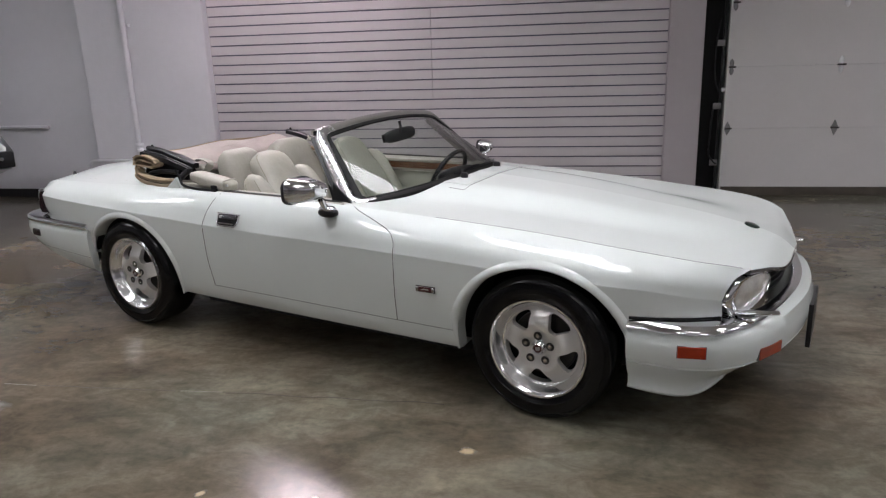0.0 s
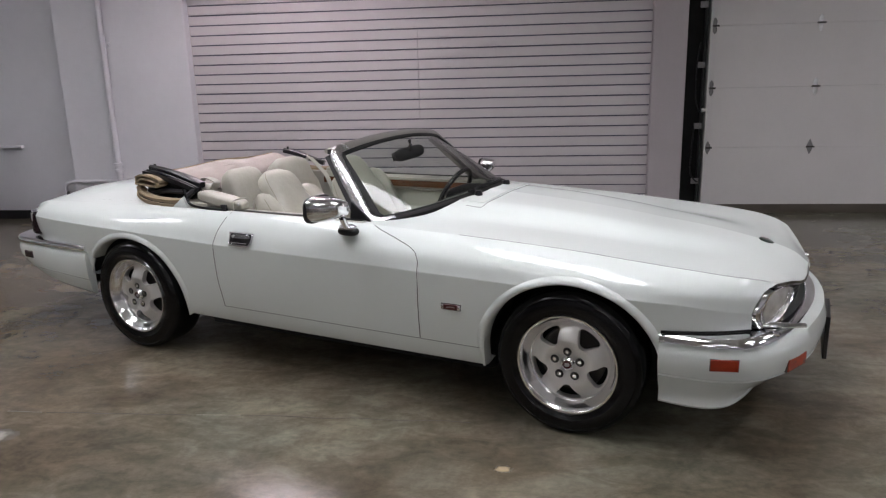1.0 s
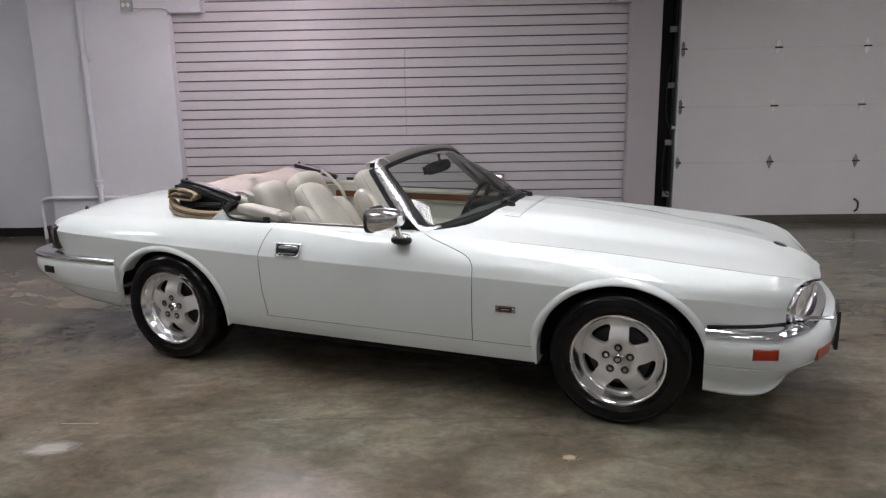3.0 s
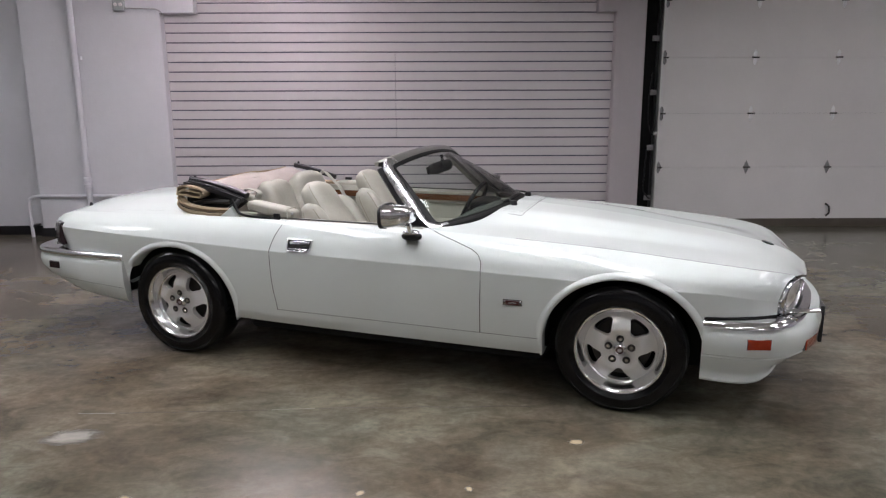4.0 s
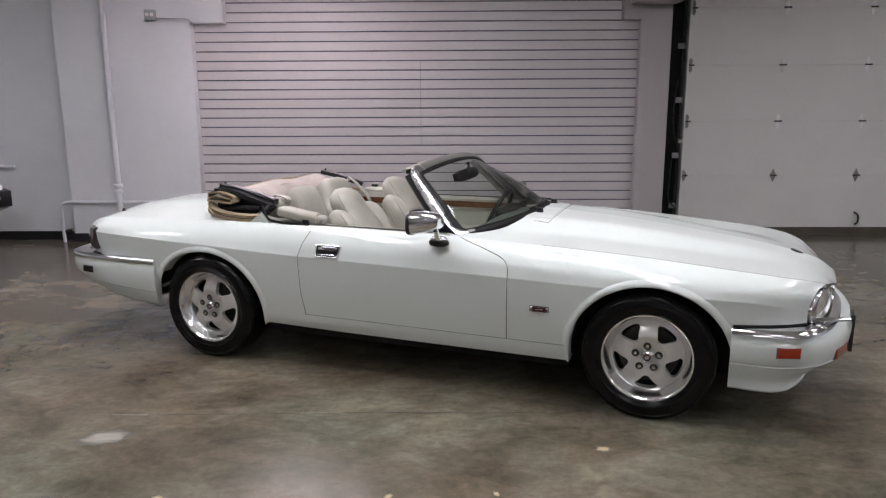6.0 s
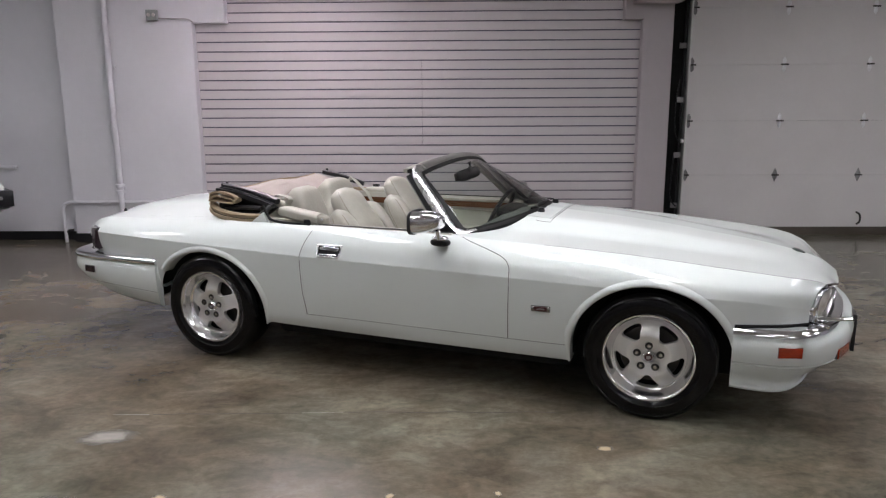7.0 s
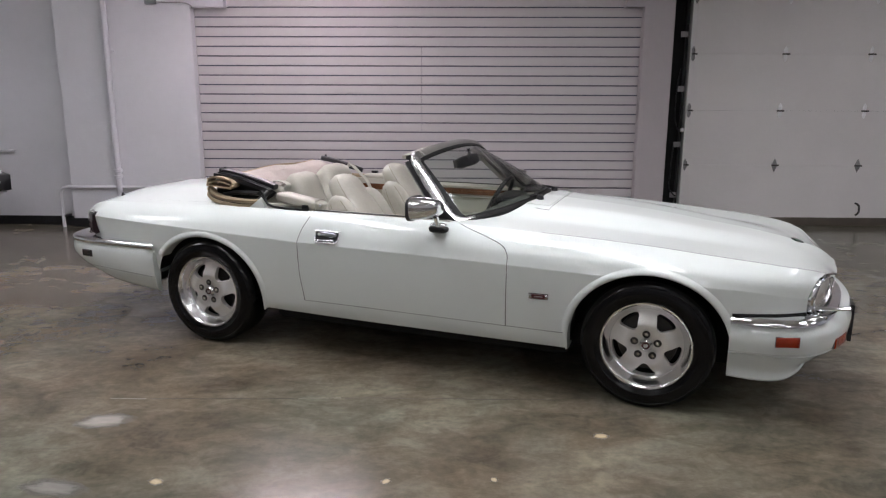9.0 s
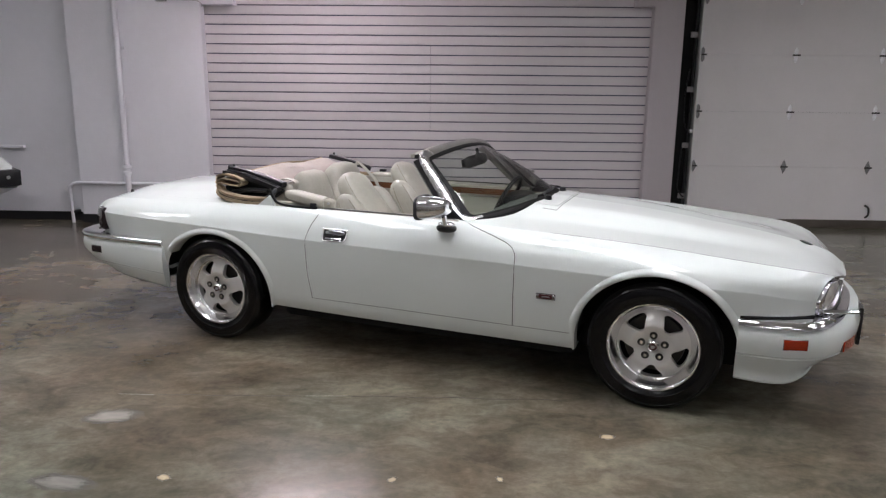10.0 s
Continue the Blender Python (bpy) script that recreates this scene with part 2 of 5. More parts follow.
def concrete():
    """Stained, sealed concrete: brown and olive clouds, pale scuffs, a glossy coat worn unevenly."""
    m = bpy.data.materials.new("stained_concrete")
    m.use_nodes = True
    nt = m.node_tree
    b = nt.nodes["Principled BSDF"]
    co = nt.nodes.new("ShaderNodeTexCoord")

    def noisy(scale, detail, rough=0.6, distort=0.0, stretch=(1, 1, 1)):
        mp, n = nt.nodes.new("ShaderNodeMapping"), nt.nodes.new("ShaderNodeTexNoise")
        mp.inputs["Scale"].default_value = stretch
        n.inputs["Scale"].default_value, n.inputs["Detail"].default_value = scale, detail
        n.inputs["Roughness"].default_value, n.inputs["Distortion"].default_value = rough, distort
        nt.links.new(co.outputs["Object"], mp.inputs["Vector"])
        nt.links.new(mp.outputs["Vector"], n.inputs["Vector"])
        return n.outputs["Fac"]

    def ramp(fac, low, high, a, c):
        """Blends softly from colour a to colour c while fac goes from low to high."""
        g, x = nt.nodes.new("ShaderNodeMapRange"), nt.nodes.new("ShaderNodeMix")
        g.interpolation_type = "SMOOTHSTEP"
        g.inputs["From Min"].default_value, g.inputs["From Max"].default_value = low, high
        nt.links.new(fac, g.inputs["Value"])
        x.data_type = "RGBA"
        x.inputs["A"].default_value, x.inputs["B"].default_value = (*a, 1), (*c, 1)
        nt.links.new(g.outputs["Result"], x.inputs["Factor"])
        return x.outputs["Result"]

    def mixed(kind, fac, a, c):
        x = nt.nodes.new("ShaderNodeMix")
        x.data_type, x.blend_type = "RGBA", kind
        if isinstance(fac, float):
            x.inputs["Factor"].default_value = fac
        else:
            nt.links.new(fac, x.inputs["Factor"])
        nt.links.new(a, x.inputs["A"])
        nt.links.new(c, x.inputs["B"])
        return x.outputs["Result"]

    big = ramp(noisy(0.9, 7, 0.6, 0.5), 0.32, 0.70, (0.098, 0.080, 0.060), (0.205, 0.188, 0.154))
    tint = ramp(noisy(0.45, 4, 0.6, 0.3), 0.36, 0.64, (0.99, 0.895, 0.79), (0.93, 1.0, 0.94))
    streak = ramp(noisy(2.2, 8, 0.65, 0.6, (0.85, 1.35, 1)), 0.30, 0.72, (0.76, 0.76, 0.77), (1.24, 1.23, 1.22))
    fine = ramp(noisy(26, 6, 0.7), 0.25, 0.75, (0.86, 0.86, 0.86), (1.13, 1.13, 1.13))
    mottle = ramp(noisy(7.5, 7, 0.68, 0.9, (0.7, 1.25, 1)), 0.34, 0.66, (0.80, 0.81, 0.80), (1.16, 1.16, 1.18))
    base = mixed("MULTIPLY", 1.0, mixed("MULTIPLY", 1.0, mixed("MULTIPLY", 1.0, mixed("MULTIPLY", 1.0, big, tint), streak), mottle), fine)
    nt.links.new(base, b.inputs["Base Color"])
    rr = nt.nodes.new("ShaderNodeMapRange")
    rr.inputs["From Min"].default_value, rr.inputs["From Max"].default_value = 0.3, 0.7
    rr.inputs["To Min"].default_value, rr.inputs["To Max"].default_value = 0.14, 0.24
    nt.links.new(noisy(2.6, 9, 0.7), rr.inputs["Value"])
    nt.links.new(rr.outputs["Result"], b.inputs["Roughness"])
    bp = nt.nodes.new("ShaderNodeBump")
    bp.inputs["Strength"].default_value, bp.inputs["Distance"].default_value = 0.06, 0.006
    nt.links.new(noisy(9, 10, 0.65), bp.inputs["Height"])
    nt.links.new(bp.outputs["Normal"], b.inputs["Normal"])
    b.inputs["Specular IOR Level"].default_value = 0.44
    return m


CONCRETE = concrete()


def structure(name, bm, mat, label, category, smooth=False):
    return tagged(part(name, bm, mat, None, label, smooth), "", category, "", "structure")


floor_bm = boxed(X0 - 0.2, X1 + 0.2, Y0 - 0.2, 8.6, -0.2, 0)
structure("floor", floor_bm, CONCRETE, "stained and sealed brown-grey concrete floor with scuffs", "floor")
structure("ceiling", boxed(X0 - 0.2, X1 + 0.2, Y0 - 0.2, 8.6, CEIL, CEIL + 0.2), CEILING, "plain white painted flat ceiling", "ceiling")
structure("wall_west", boxed(X0 - 0.2, X0, Y0, 8.6, 0, CEIL), WALL_PAINT, "plain grey painted side wall", "wall")
structure("wall_east", boxed(X1, X1 + 0.2, Y0, 8.6, 0, CEIL), WALL_PAINT, "plain grey painted side wall", "wall")
structure("wall_south", boxed(X0 - 0.2, X1 + 0.2, Y0 - 0.2, Y0, 0, CEIL), WALL_PAINT, "plain grey painted rear wall", "wall")

# North wall: a recessed stretch, a thicker pier, the boarded opening with stepped upper corners, a narrow pier, the garage door.
PIER_X = -5.185
structure("wall_north_1", boxed(X0, PIER_X, LEFT_Y, 8.6, 0, CEIL), WALL_PAINT, "grey painted recessed stretch of wall", "wall")
wn = bmesh.new()
prism(wn, [(PIER_X, 0), (OPEN_L, 0), (OPEN_L, 2.346), (-3.364, 2.346), (-3.364, CEIL), (PIER_X, CEIL)], WALL_Y, 8.6, 0.012)
structure("wall_north_2", wn, WALL_PAINT, "grey painted wall pier with a stepped upper corner", "wall")
wn = bmesh.new()
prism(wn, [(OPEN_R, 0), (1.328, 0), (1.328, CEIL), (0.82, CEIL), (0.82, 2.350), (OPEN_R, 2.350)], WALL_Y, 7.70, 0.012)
structure("wall_north_3", wn, PIER_SHADE_PAINT, "narrow grey pier beside the garage door, dim light in its paint", "wall")
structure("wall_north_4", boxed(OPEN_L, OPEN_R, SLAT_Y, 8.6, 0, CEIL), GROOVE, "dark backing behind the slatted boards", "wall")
# The gap's shade is put into this wall as plain black.
structure("wall_north_5", boxed(OPEN_R, X1, DOOR_Y + 0.06, 8.6, 0, CEIL), DARK, "wall behind the garage door, blackened for the unlit gap", "wall")
structure("wall_north_6", boxed(1.328, X1, WALL_Y, DOOR_Y - 0.12, 2.95, CEIL), WALL_PAINT, "grey wall above the garage door", "wall")
structure("baseboard_1", boxed(X0, PIER_X, LEFT_Y - 0.012, LEFT_Y, 0, 0.10, 0.003), BASE, "black vinyl baseboard along the grey wall", "baseboard")
structure("baseboard_2", boxed(PIER_X - 0.012, OPEN_L, WALL_Y - 0.012, WALL_Y, 0, 0.10, 0.003), BASE, "black vinyl baseboard along the grey wall", "baseboard")
structure("baseboard_3", boxed(PIER_X - 0.012, PIER_X, WALL_Y, LEFT_Y - 0.012, 0, 0.10, 0.003), BASE, "black vinyl baseboard round the pier", "baseboard")
structure("wall_ledge", boxed(-6.95, -5.84, LEFT_Y - 0.05, LEFT_Y, 0.815, 0.845, 0.004), WALL_PAINT, "thin grey painted ledge along the wall", "trim")

# Slatted boards: each slat is a piece.
slat_panel = tagged(thing("slat_panel", Matrix(), "", ""), "pale pinkish slatted wall boards with dark grooves", "wall panel", "", "structure")
PITCH, LINE = 0.0999, 2.257


def slat_mesh(x0, x1, mat=SLAT):
    me = bpy.data.meshes.new("slat")
    bm = boxed(x0, x1, -0.014, 0.02, 0.0060, PITCH - 0.0064, 0.002, 1)
    bm.to_mesh(me)
    bm.free()
    me.materials.append(mat)
    return me


SEAM_X = -1.30
split = [slat_mesh(OPEN_L, SEAM_X - 0.0012), slat_mesh(SEAM_X + 0.0012, OPEN_R)]
wide, narrow = [slat_mesh(OPEN_L, OPEN_R)], [slat_mesh(-3.364, 0.82)]
for i in range(-23, 15):
    z = LINE + i * PITCH
    if z < -0.02 or z + PITCH > CEIL:
        continue
    for me in (narrow if z > 2.30 else split if 1.05 < z < 1.95 else wide):
        s = new("slat", me)
        s.parent = slat_panel
        s.location = (0, SLAT_Y, z)

# Garage door: four sections and more above, hinges on the joints, a track in the dark gap.
garage_door = tagged(thing("door_1", Matrix.Translation((0, DOOR_Y, 0)), "", ""), "white sectional garage door with steel hinges, closed", "garage door", "", "structure")
DX0, DX1 = 1.63, 5.6
JOINTS = (0.69, 1.295, 1.905, 2.51)
edges = (0.092, *JOINTS, 3.12)
for a, b in zip(edges, edges[1:]):
    part("door_section", boxed(DX0, DX1, 0, 0.045, a + 0.0008, b - 0.0008, 0.0025), DOOR_PAINT, garage_door, "", False)
    part("end_stile", boxed(DX0 - 0.002, DX0 + 0.055, -0.004, 0.0, a + 0.004, b - 0.004, 0.001, 1), DOOR_PAINT, garage_door, "", False)
part("bottom_seal", boxed(DX0, DX1, 0.002, 0.04, 0.0, 0.094, 0.004), material("dusty_seal", (0.085, 0.07, 0.055), 0.7, vary=0.2, scale=6), garage_door, "dusty brown rubber bottom seal")
part("edge_strip", boxed(DX0 - 0.020, DX0 - 0.003, -0.085, 0.03, 0.06, 3.1, 0.002), material("pale_edge", (0.75, 0.75, 0.72), 0.4, vary=0.05), garage_door, "pale steel edge strip")


def hinge_mesh(diamond):
    """Two pressed leaves above and below the pin, domed along the middle."""
    bm = bmesh.new()
    w, h = (0.034, 0.080) if diamond else (0.025, 0.086)
    for sg in (-1, 1):
        rows = []
        for i in range(9):
            t = i / 8
            half = w * (1 - t) ** 0.9 if diamond else w * (0.62 + 1.1 * t - 1.72 * t**2.6)
            z = sg * (0.004 + (h - 0.004) * t)
            rise = 0.012 * (1 - t * t) if diamond else 0.015 * (1 - t**3)
            rows.append([bm.verts.new((half * k / 4, -0.001 - rise * (1 - (k / 4) ** 2), z)) for k in range(-4, 5)])
        for r0, r1 in zip(rows, rows[1:]):
            for k in range(8):
                bm.faces.new((r0[k], r0[k + 1], r1[k + 1], r1[k]))
    bmesh.ops.recalc_face_normals(bm, faces=bm.faces[:])
    return bm


HINGE = material("galvanised_hinge", (0.95, 0.94, 0.95), 0.28, metal=0.45, vary=0.12, scale=40)
HINGE_DULL = material("dull_hinge", (0.30, 0.29, 0.29), 0.5, metal=0.8, vary=0.15, scale=40)
PIN = material("dark_hinge_pin", (0.06, 0.055, 0.05), 0.5, metal=0.6)
for row, z in enumerate(JOINTS):
    for col in range(5):
        x = 1.668 + (0 if col == 0 else 1.008 + (col - 1) * 0.929)
        h = part("hinge", hinge_mesh(row == 0), HINGE_DULL if row == 0 or col == 0 else HINGE, garage_door, "dull steel hinge plate" if row == 0 else "bright steel hinge plate")
        h.location = (x, 0, z)
        part("hinge_pin", sweep(bmesh.new(), [(-0.040, -0.016, 0), (0.040, -0.016, 0)], circle(0.0085, 8)), PIN, h)
pull = tube(smooth_path([(3.63, -0.005, 0.265), (3.66, -0.035, 0.235), (3.665, -0.035, 0.16), (3.645, -0.012, 0.125)]), 0.011)
part("pull_handle", pull, PIN, garage_door, "curved dark pull handle")
# track, brackets and cable in the gap beside the door
track = thing("door_track", Matrix.Translation((1.545, DOOR_Y - 0.02, 0)), "galvanised garage door track with brackets beside the door", "track", "", "structure")
part("rail", sweep(bmesh.new(), [(0.035, 0, 0.05), (0.035, 0, 3.1)], [(-0.012, -0.025), (0.012, -0.025), (0.012, 0.025), (0.006, 0.025), (0.006, -0.018), (-0.012, -0.018)], up=(0, 1, 0)), material("dark_steel_track", (0.035, 0.035, 0.035), 0.5, metal=0.7, vary=0.3), track, "", False)
for z in (0.35, 0.92, 1.53, 2.11):
    part("bracket", boxed(-0.035, 0.04, -0.03, -0.012, z - 0.03, z + 0.03, 0.004), HINGE_DULL, track, "small steel bracket")
part("cable", tube(smooth_path([(-0.01, -0.02, 1.75), (-0.04, -0.03, 1.5), (-0.035, -0.03, 1.2), (0.01, -0.03, 1.06)]), 0.007), BLACK, track, "black cable")
part("lower_cable", tube(smooth_path([(-0.03, -0.02, 0.95), (-0.045, -0.03, 0.7), (-0.05, -0.03, 0.45), (0.0, -0.03, 0.36), (0.03, -0.03, 0.34)]), 0.008), BLACK, track, "black cable")
part("latch_block", boxed(0.03, 0.065, -0.05, -0.01, 1.06, 1.10, 0.004), HINGE, track, "steel latch block")
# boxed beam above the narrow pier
structure("beam", boxed(0.89, 1.36, WALL_Y - 0.25, WALL_Y, 2.50, CEIL, 0.008), PIER_SHADE_PAINT, "white boxed beam end above the pier, darkened for dim light", "beam")

# Pipes and conduit on the pier.
pipe = thing("wall_pipe", Matrix(), "grey painted standpipe with a coupling on the wall", "pipe")
part("riser", tube([(-4.615, 7.29, 0.0), (-4.615, 7.29, CEIL)], 0.030, 14), WALL_PAINT, pipe)
part("coupling", turned([(0.030, -0.055), (0.042, -0.05), (0.044, -0.02), (0.036, -0.012), (0.036, 0.012), (0.048, 0.02), (0.046, 0.048), (0.030, 0.055)], 20, "z"), WALL_PAINT, pipe).location = (-4.615, 7.29, 0.605)
for z in (1.9, 3.1):
    part("pipe_strap", boxed(-4.67, -4.56, 7.30, WALL_Y, z - 0.015, z + 0.015, 0.004), WALL_PAINT, pipe)
hp = thing("low_pipe", Matrix(), "thin grey pipe bending down to the floor beside the pier", "pipe")
part("run", tube([(-3.8, 7.31, 0.452)] + smooth_path([(-5.0, 7.31, 0.452), (-5.20, 7.31, 0.450), (-5.285, 7.32, 0.405), (-5.30, 7.33, 0.28), (-5.30, 7.34, 0.0)]), 0.018, 12), WALL_PAINT, hp)
part("clip", boxed(-5.325, -5.275, 7.33, 7.47, 0.105, 0.13, 0.004), BLACK, hp, "black pipe clip")
outlet = thing("wall_outlet", Matrix.Translation((-4.119, WALL_Y, 2.425)), "grey surface-mounted twin outlet box with conduit", "outlet")
part("box", boxed(-0.058, 0.058, -0.05, 0, -0.055, 0.055, 0.012), material("grey_metal_box", (0.36, 0.38, 0.38), 0.4, metal=0.4, vary=0.1), outlet)
for dx in (-0.026, 0.026):
    part("socket", turned([(0.0, -0.056), (0.017, -0.056), (0.019, -0.05)], 18), DOOR_PAINT, outlet, "pale round socket").location = (dx, 0, 0.002)
part("conduit", tube(smooth_path([(0.055, -0.02, -0.03), (0.2, -0.02, -0.035), (0.36, -0.02, -0.04), (0.42, -0.02, -0.07), (0.425, -0.005, -0.1)]), 0.006), material("painted_conduit", (0.40, 0.38, 0.38), 0.5, vary=0.1), outlet)

# Fluorescent ceiling lights, all out of view, some only fill.
TUBE_GLOW = glow("lit_diffuser", (0.972, 0.97, 1.03), LIGHT * 0.82)
STRIP_GLOW = glow("lit_strip_tube", (1.0, 0.84, 0.93), LIGHT * 2.3)
LOUVRE = material("satin_louvre", (0.55, 0.55, 0.55), 0.45, metal=0.3, vary=0.05)
DIM_GLOW = glow("dimmed_diffuser", (0.972, 0.96, 1.0), LIGHT * 0.45)


def louvred_light(m, lit, label):
    """A surface fixture: deep rim, two glowing panels and cross blades below them."""
    ob = thing("ceiling_light", m, label, "ceiling light", "ceiling lights")
    part("frame", boxed(-0.62, 0.62, -0.29, 0.29, -0.098, 0, 0.01), CEILING, ob, "", False)
    for y0, y1 in ((-0.29, -0.272), (0.272, 0.29)):
        part("side_rim", boxed(-0.62, 0.62, y0, y1, -0.134, -0.0985, 0.002, 1), LOUVRE, ob, "", False)
    for x0, x1 in ((-0.62, -0.60), (0.60, 0.62)):
        part("end_rim", boxed(x0, x1, -0.271, 0.271, -0.134, -0.0985, 0.002, 1), LOUVRE, ob, "", False)
    for k in (-0.135, 0.135):
        part("diffuser", boxed(-0.59, 0.59, k - 0.128, k + 0.128, -0.112, -0.0985, 0.003, 1), lit, ob, "lit diffuser", False)
    for i in range(7):
        x = -0.45 + 0.15 * i
        part("louvre_blade", boxed(x - 0.003, x + 0.003, -0.270, 0.270, -0.133, -0.1125), LOUVRE, ob, "", False)
    return ob


bright = louvred_light(pose(*LAMPS[0][:2], CEIL, 0, 0, LAMPS[0][2]), TUBE_GLOW, "unseen white fluorescent ceiling light with lit louvred panels")
dim = louvred_light(pose(*DIMMED_LAMPS[0][:2], CEIL, 0, 0, DIMMED_LAMPS[0][2]), DIM_GLOW, "unseen fluorescent ceiling light, turned down, with louvred panels")
for source, rows in ((bright, LAMPS[1:]), (dim, DIMMED_LAMPS[1:])):
    for x, y, turn, width in rows:
        copy_thing(source, pose(x, y, CEIL, 0, 0, turn) @ Matrix.Diagonal((1, width, 1, 1)))

for i, (x, y) in enumerate(STRIPS):
    m = pose(x, y, STRIP_Z, 0, 0, 0)
    if i == 0:
        strip = thing("strip_light", m, "white fluorescent light hung on rods near the slatted wall", "ceiling light", "strip lights")
        part("housing", boxed(-0.62, 0.62, -0.20, 0.20, 0.02, 0.09, 0.008), CEILING, strip, "", False)
        # Added flap, out of view, keeps the strip's light off the upper wall.
        part("light_shield", boxed(-0.62, 0.62, 0.201, 0.212, -0.13, 0.09, 0.002, 1), CEILING, strip, "unseen white flap added to keep light off the wall", False)
        for k in (-0.15, -0.05, 0.05, 0.15):
            part("tube", tube([(-0.58, k, 0), (0.58, k, 0)], 0.016, 10), STRIP_GLOW, strip, "lit fluorescent tube")
        for k in (-0.5, 0.5):
            part("rod", tube([(k, 0, 0.09), (k, 0, CEIL - STRIP_Z)], 0.006, 8, up=(0, 1, 0)), STEEL, strip, "thin steel rod")
    else:
        copy_thing(strip, m)

# Pale stains and chips on the concrete.
def patch_material(name, colour):
    """A worn patch whose edge breaks up softly into the floor."""
    m = material(name, colour, 0.45, vary=0.2, scale=3.0)
    nt = m.node_tree
    co, ln, n, add, rg = (nt.nodes.new("ShaderNode" + k) for k in ("TexCoord", "VectorMath", "TexNoise", "Math", "MapRange"))
    ln.operation = "LENGTH"
    n.inputs["Scale"].default_value, n.inputs["Detail"].default_value = 3.2, 10
    n.inputs["Roughness"].default_value, n.inputs["Distortion"].default_value = 0.72, 0.8
    add.operation = "ADD"
    rg.inputs["From Min"].default_value, rg.inputs["From Max"].default_value = 1.22, 0.80
    nt.links.new(co.outputs["Object"], ln.inputs[0])
    nt.links.new(co.outputs["Object"], n.inputs["Vector"])
    nt.links.new(ln.outputs["Value"], add.inputs[0])
    nt.links.new(n.outputs["Fac"], add.inputs[1])
    nt.links.new(add.outputs[0], rg.inputs["Value"])
    nt.links.new(rg.outputs["Result"], nt.nodes["Principled BSDF"].inputs["Alpha"])
    return m


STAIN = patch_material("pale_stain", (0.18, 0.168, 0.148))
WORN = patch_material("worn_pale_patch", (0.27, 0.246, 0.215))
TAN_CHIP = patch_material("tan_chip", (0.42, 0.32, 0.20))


def stain(x, y, rx, ry, mat, turn, label):
    bm = bmesh.new()
    bmesh.ops.create_circle(bm, cap_ends=True, segments=24, radius=1.0)
    ob = tagged(part("floor_stain", bm, mat, None, label, False), "", "stain", "floor stains")
    ob.matrix_world = pose(x, y, 0.0015, 0, 0, turn) @ Matrix.Diagonal((rx, ry, 1, 1))


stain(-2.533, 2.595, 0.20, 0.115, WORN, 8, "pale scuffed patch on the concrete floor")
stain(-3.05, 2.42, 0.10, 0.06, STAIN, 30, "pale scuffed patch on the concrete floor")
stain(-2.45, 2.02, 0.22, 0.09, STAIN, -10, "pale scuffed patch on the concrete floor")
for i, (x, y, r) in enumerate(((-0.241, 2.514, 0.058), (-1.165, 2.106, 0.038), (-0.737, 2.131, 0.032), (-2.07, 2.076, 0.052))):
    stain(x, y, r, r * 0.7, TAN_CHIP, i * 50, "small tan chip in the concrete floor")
SCRATCH = material("pale_scratch", (0.25, 0.225, 0.19), 0.6, vary=0.3, scale=30)
CRACK = material("dark_crack", (0.075, 0.062, 0.048), 0.7, vary=0.3, scale=30)


def floor_line(x0, y0, x1, y1, half, mat, label, category, wave=0.004):
    pts = [(x0 + (x1 - x0) * i / 8, y0 + (y1 - y0) * i / 8 + wave * math.sin(i * 2.3 + x0), 0.0010) for i in range(9)]
    ob = part("floor_" + category, sweep(bmesh.new(), smooth_path(pts, 4), [(-half, -0.001), (half, -0.001), (half, 0.0004), (-half, 0.0004)]), mat, None, label, False)
    tagged(ob, "", category, "floor lines")


floor_line(-2.62, 2.843, -2.44, 2.843, 0.0014, SCRATCH, "thin pale scratch across the concrete floor", "scratch", 0.001)
floor_line(-1.68, 2.872, -1.47, 2.884, 0.0012, SCRATCH, "thin pale scratch across the concrete floor", "scratch", 0.001)
floor_line(-2.42, 2.846, -1.70, 2.868, 0.0012, CRACK, "fine dark crack in the concrete floor", "crack")
floor_line(-1.45, 2.884, -0.40, 2.895, 0.0014, CRACK, "fine dark crack in the concrete floor", "crack", 0.007)


# ---------------- the convertible ----------------
# Long feature lines of the body, from the sill (0) over the crease (4) and shoulder (7) to the centre (10).
HALF = [(-3.6, 0.765), (-3.45, 0.815), (-3.2, 0.85), (-2.59, 0.884), (-1.7, 0.893), (-0.5, 0.893), (0, 0.892), (0.25, 0.872), (0.42, 0.832), (0.55, 0.785), (0.66, 0.715)]
CREASE = [(-3.6, 0.66), (-3.5, 0.711), (-2.8, 0.702), (-1.9, 0.677), (-0.7, 0.657), (0.36, 0.625), (0.66, 0.582)]
SILL = [(-3.6, 0.50), (-3.4, 0.49), (-3.0, 0.40), (-2.6, 0.27), (-2.1, 0.245), (-1.3, 0.237), (0, 0.235), (0.4, 0.25), (0.66, 0.36)]
SEAM = [(-3.6, 0.58), (-3.4, 0.56), (-2.9, 0.46), (-2.2, 0.337), (-1.9, 0.337), (-0.4, 0.33), (0.4, 0.34), (0.66, 0.44)]
Z6 = [(-3.6, 0.695), (-3.55, 0.728), (-3.5, 0.755), (-3.4, 0.779), (-2.9, 0.797), (-2.59, 0.806), (-1.9, 0.824), (-1.1, 0.818), (-0.9, 0.803), (-0.4, 0.780), (0, 0.752), (0.3, 0.726), (0.5, 0.702), (0.66, 0.662)]
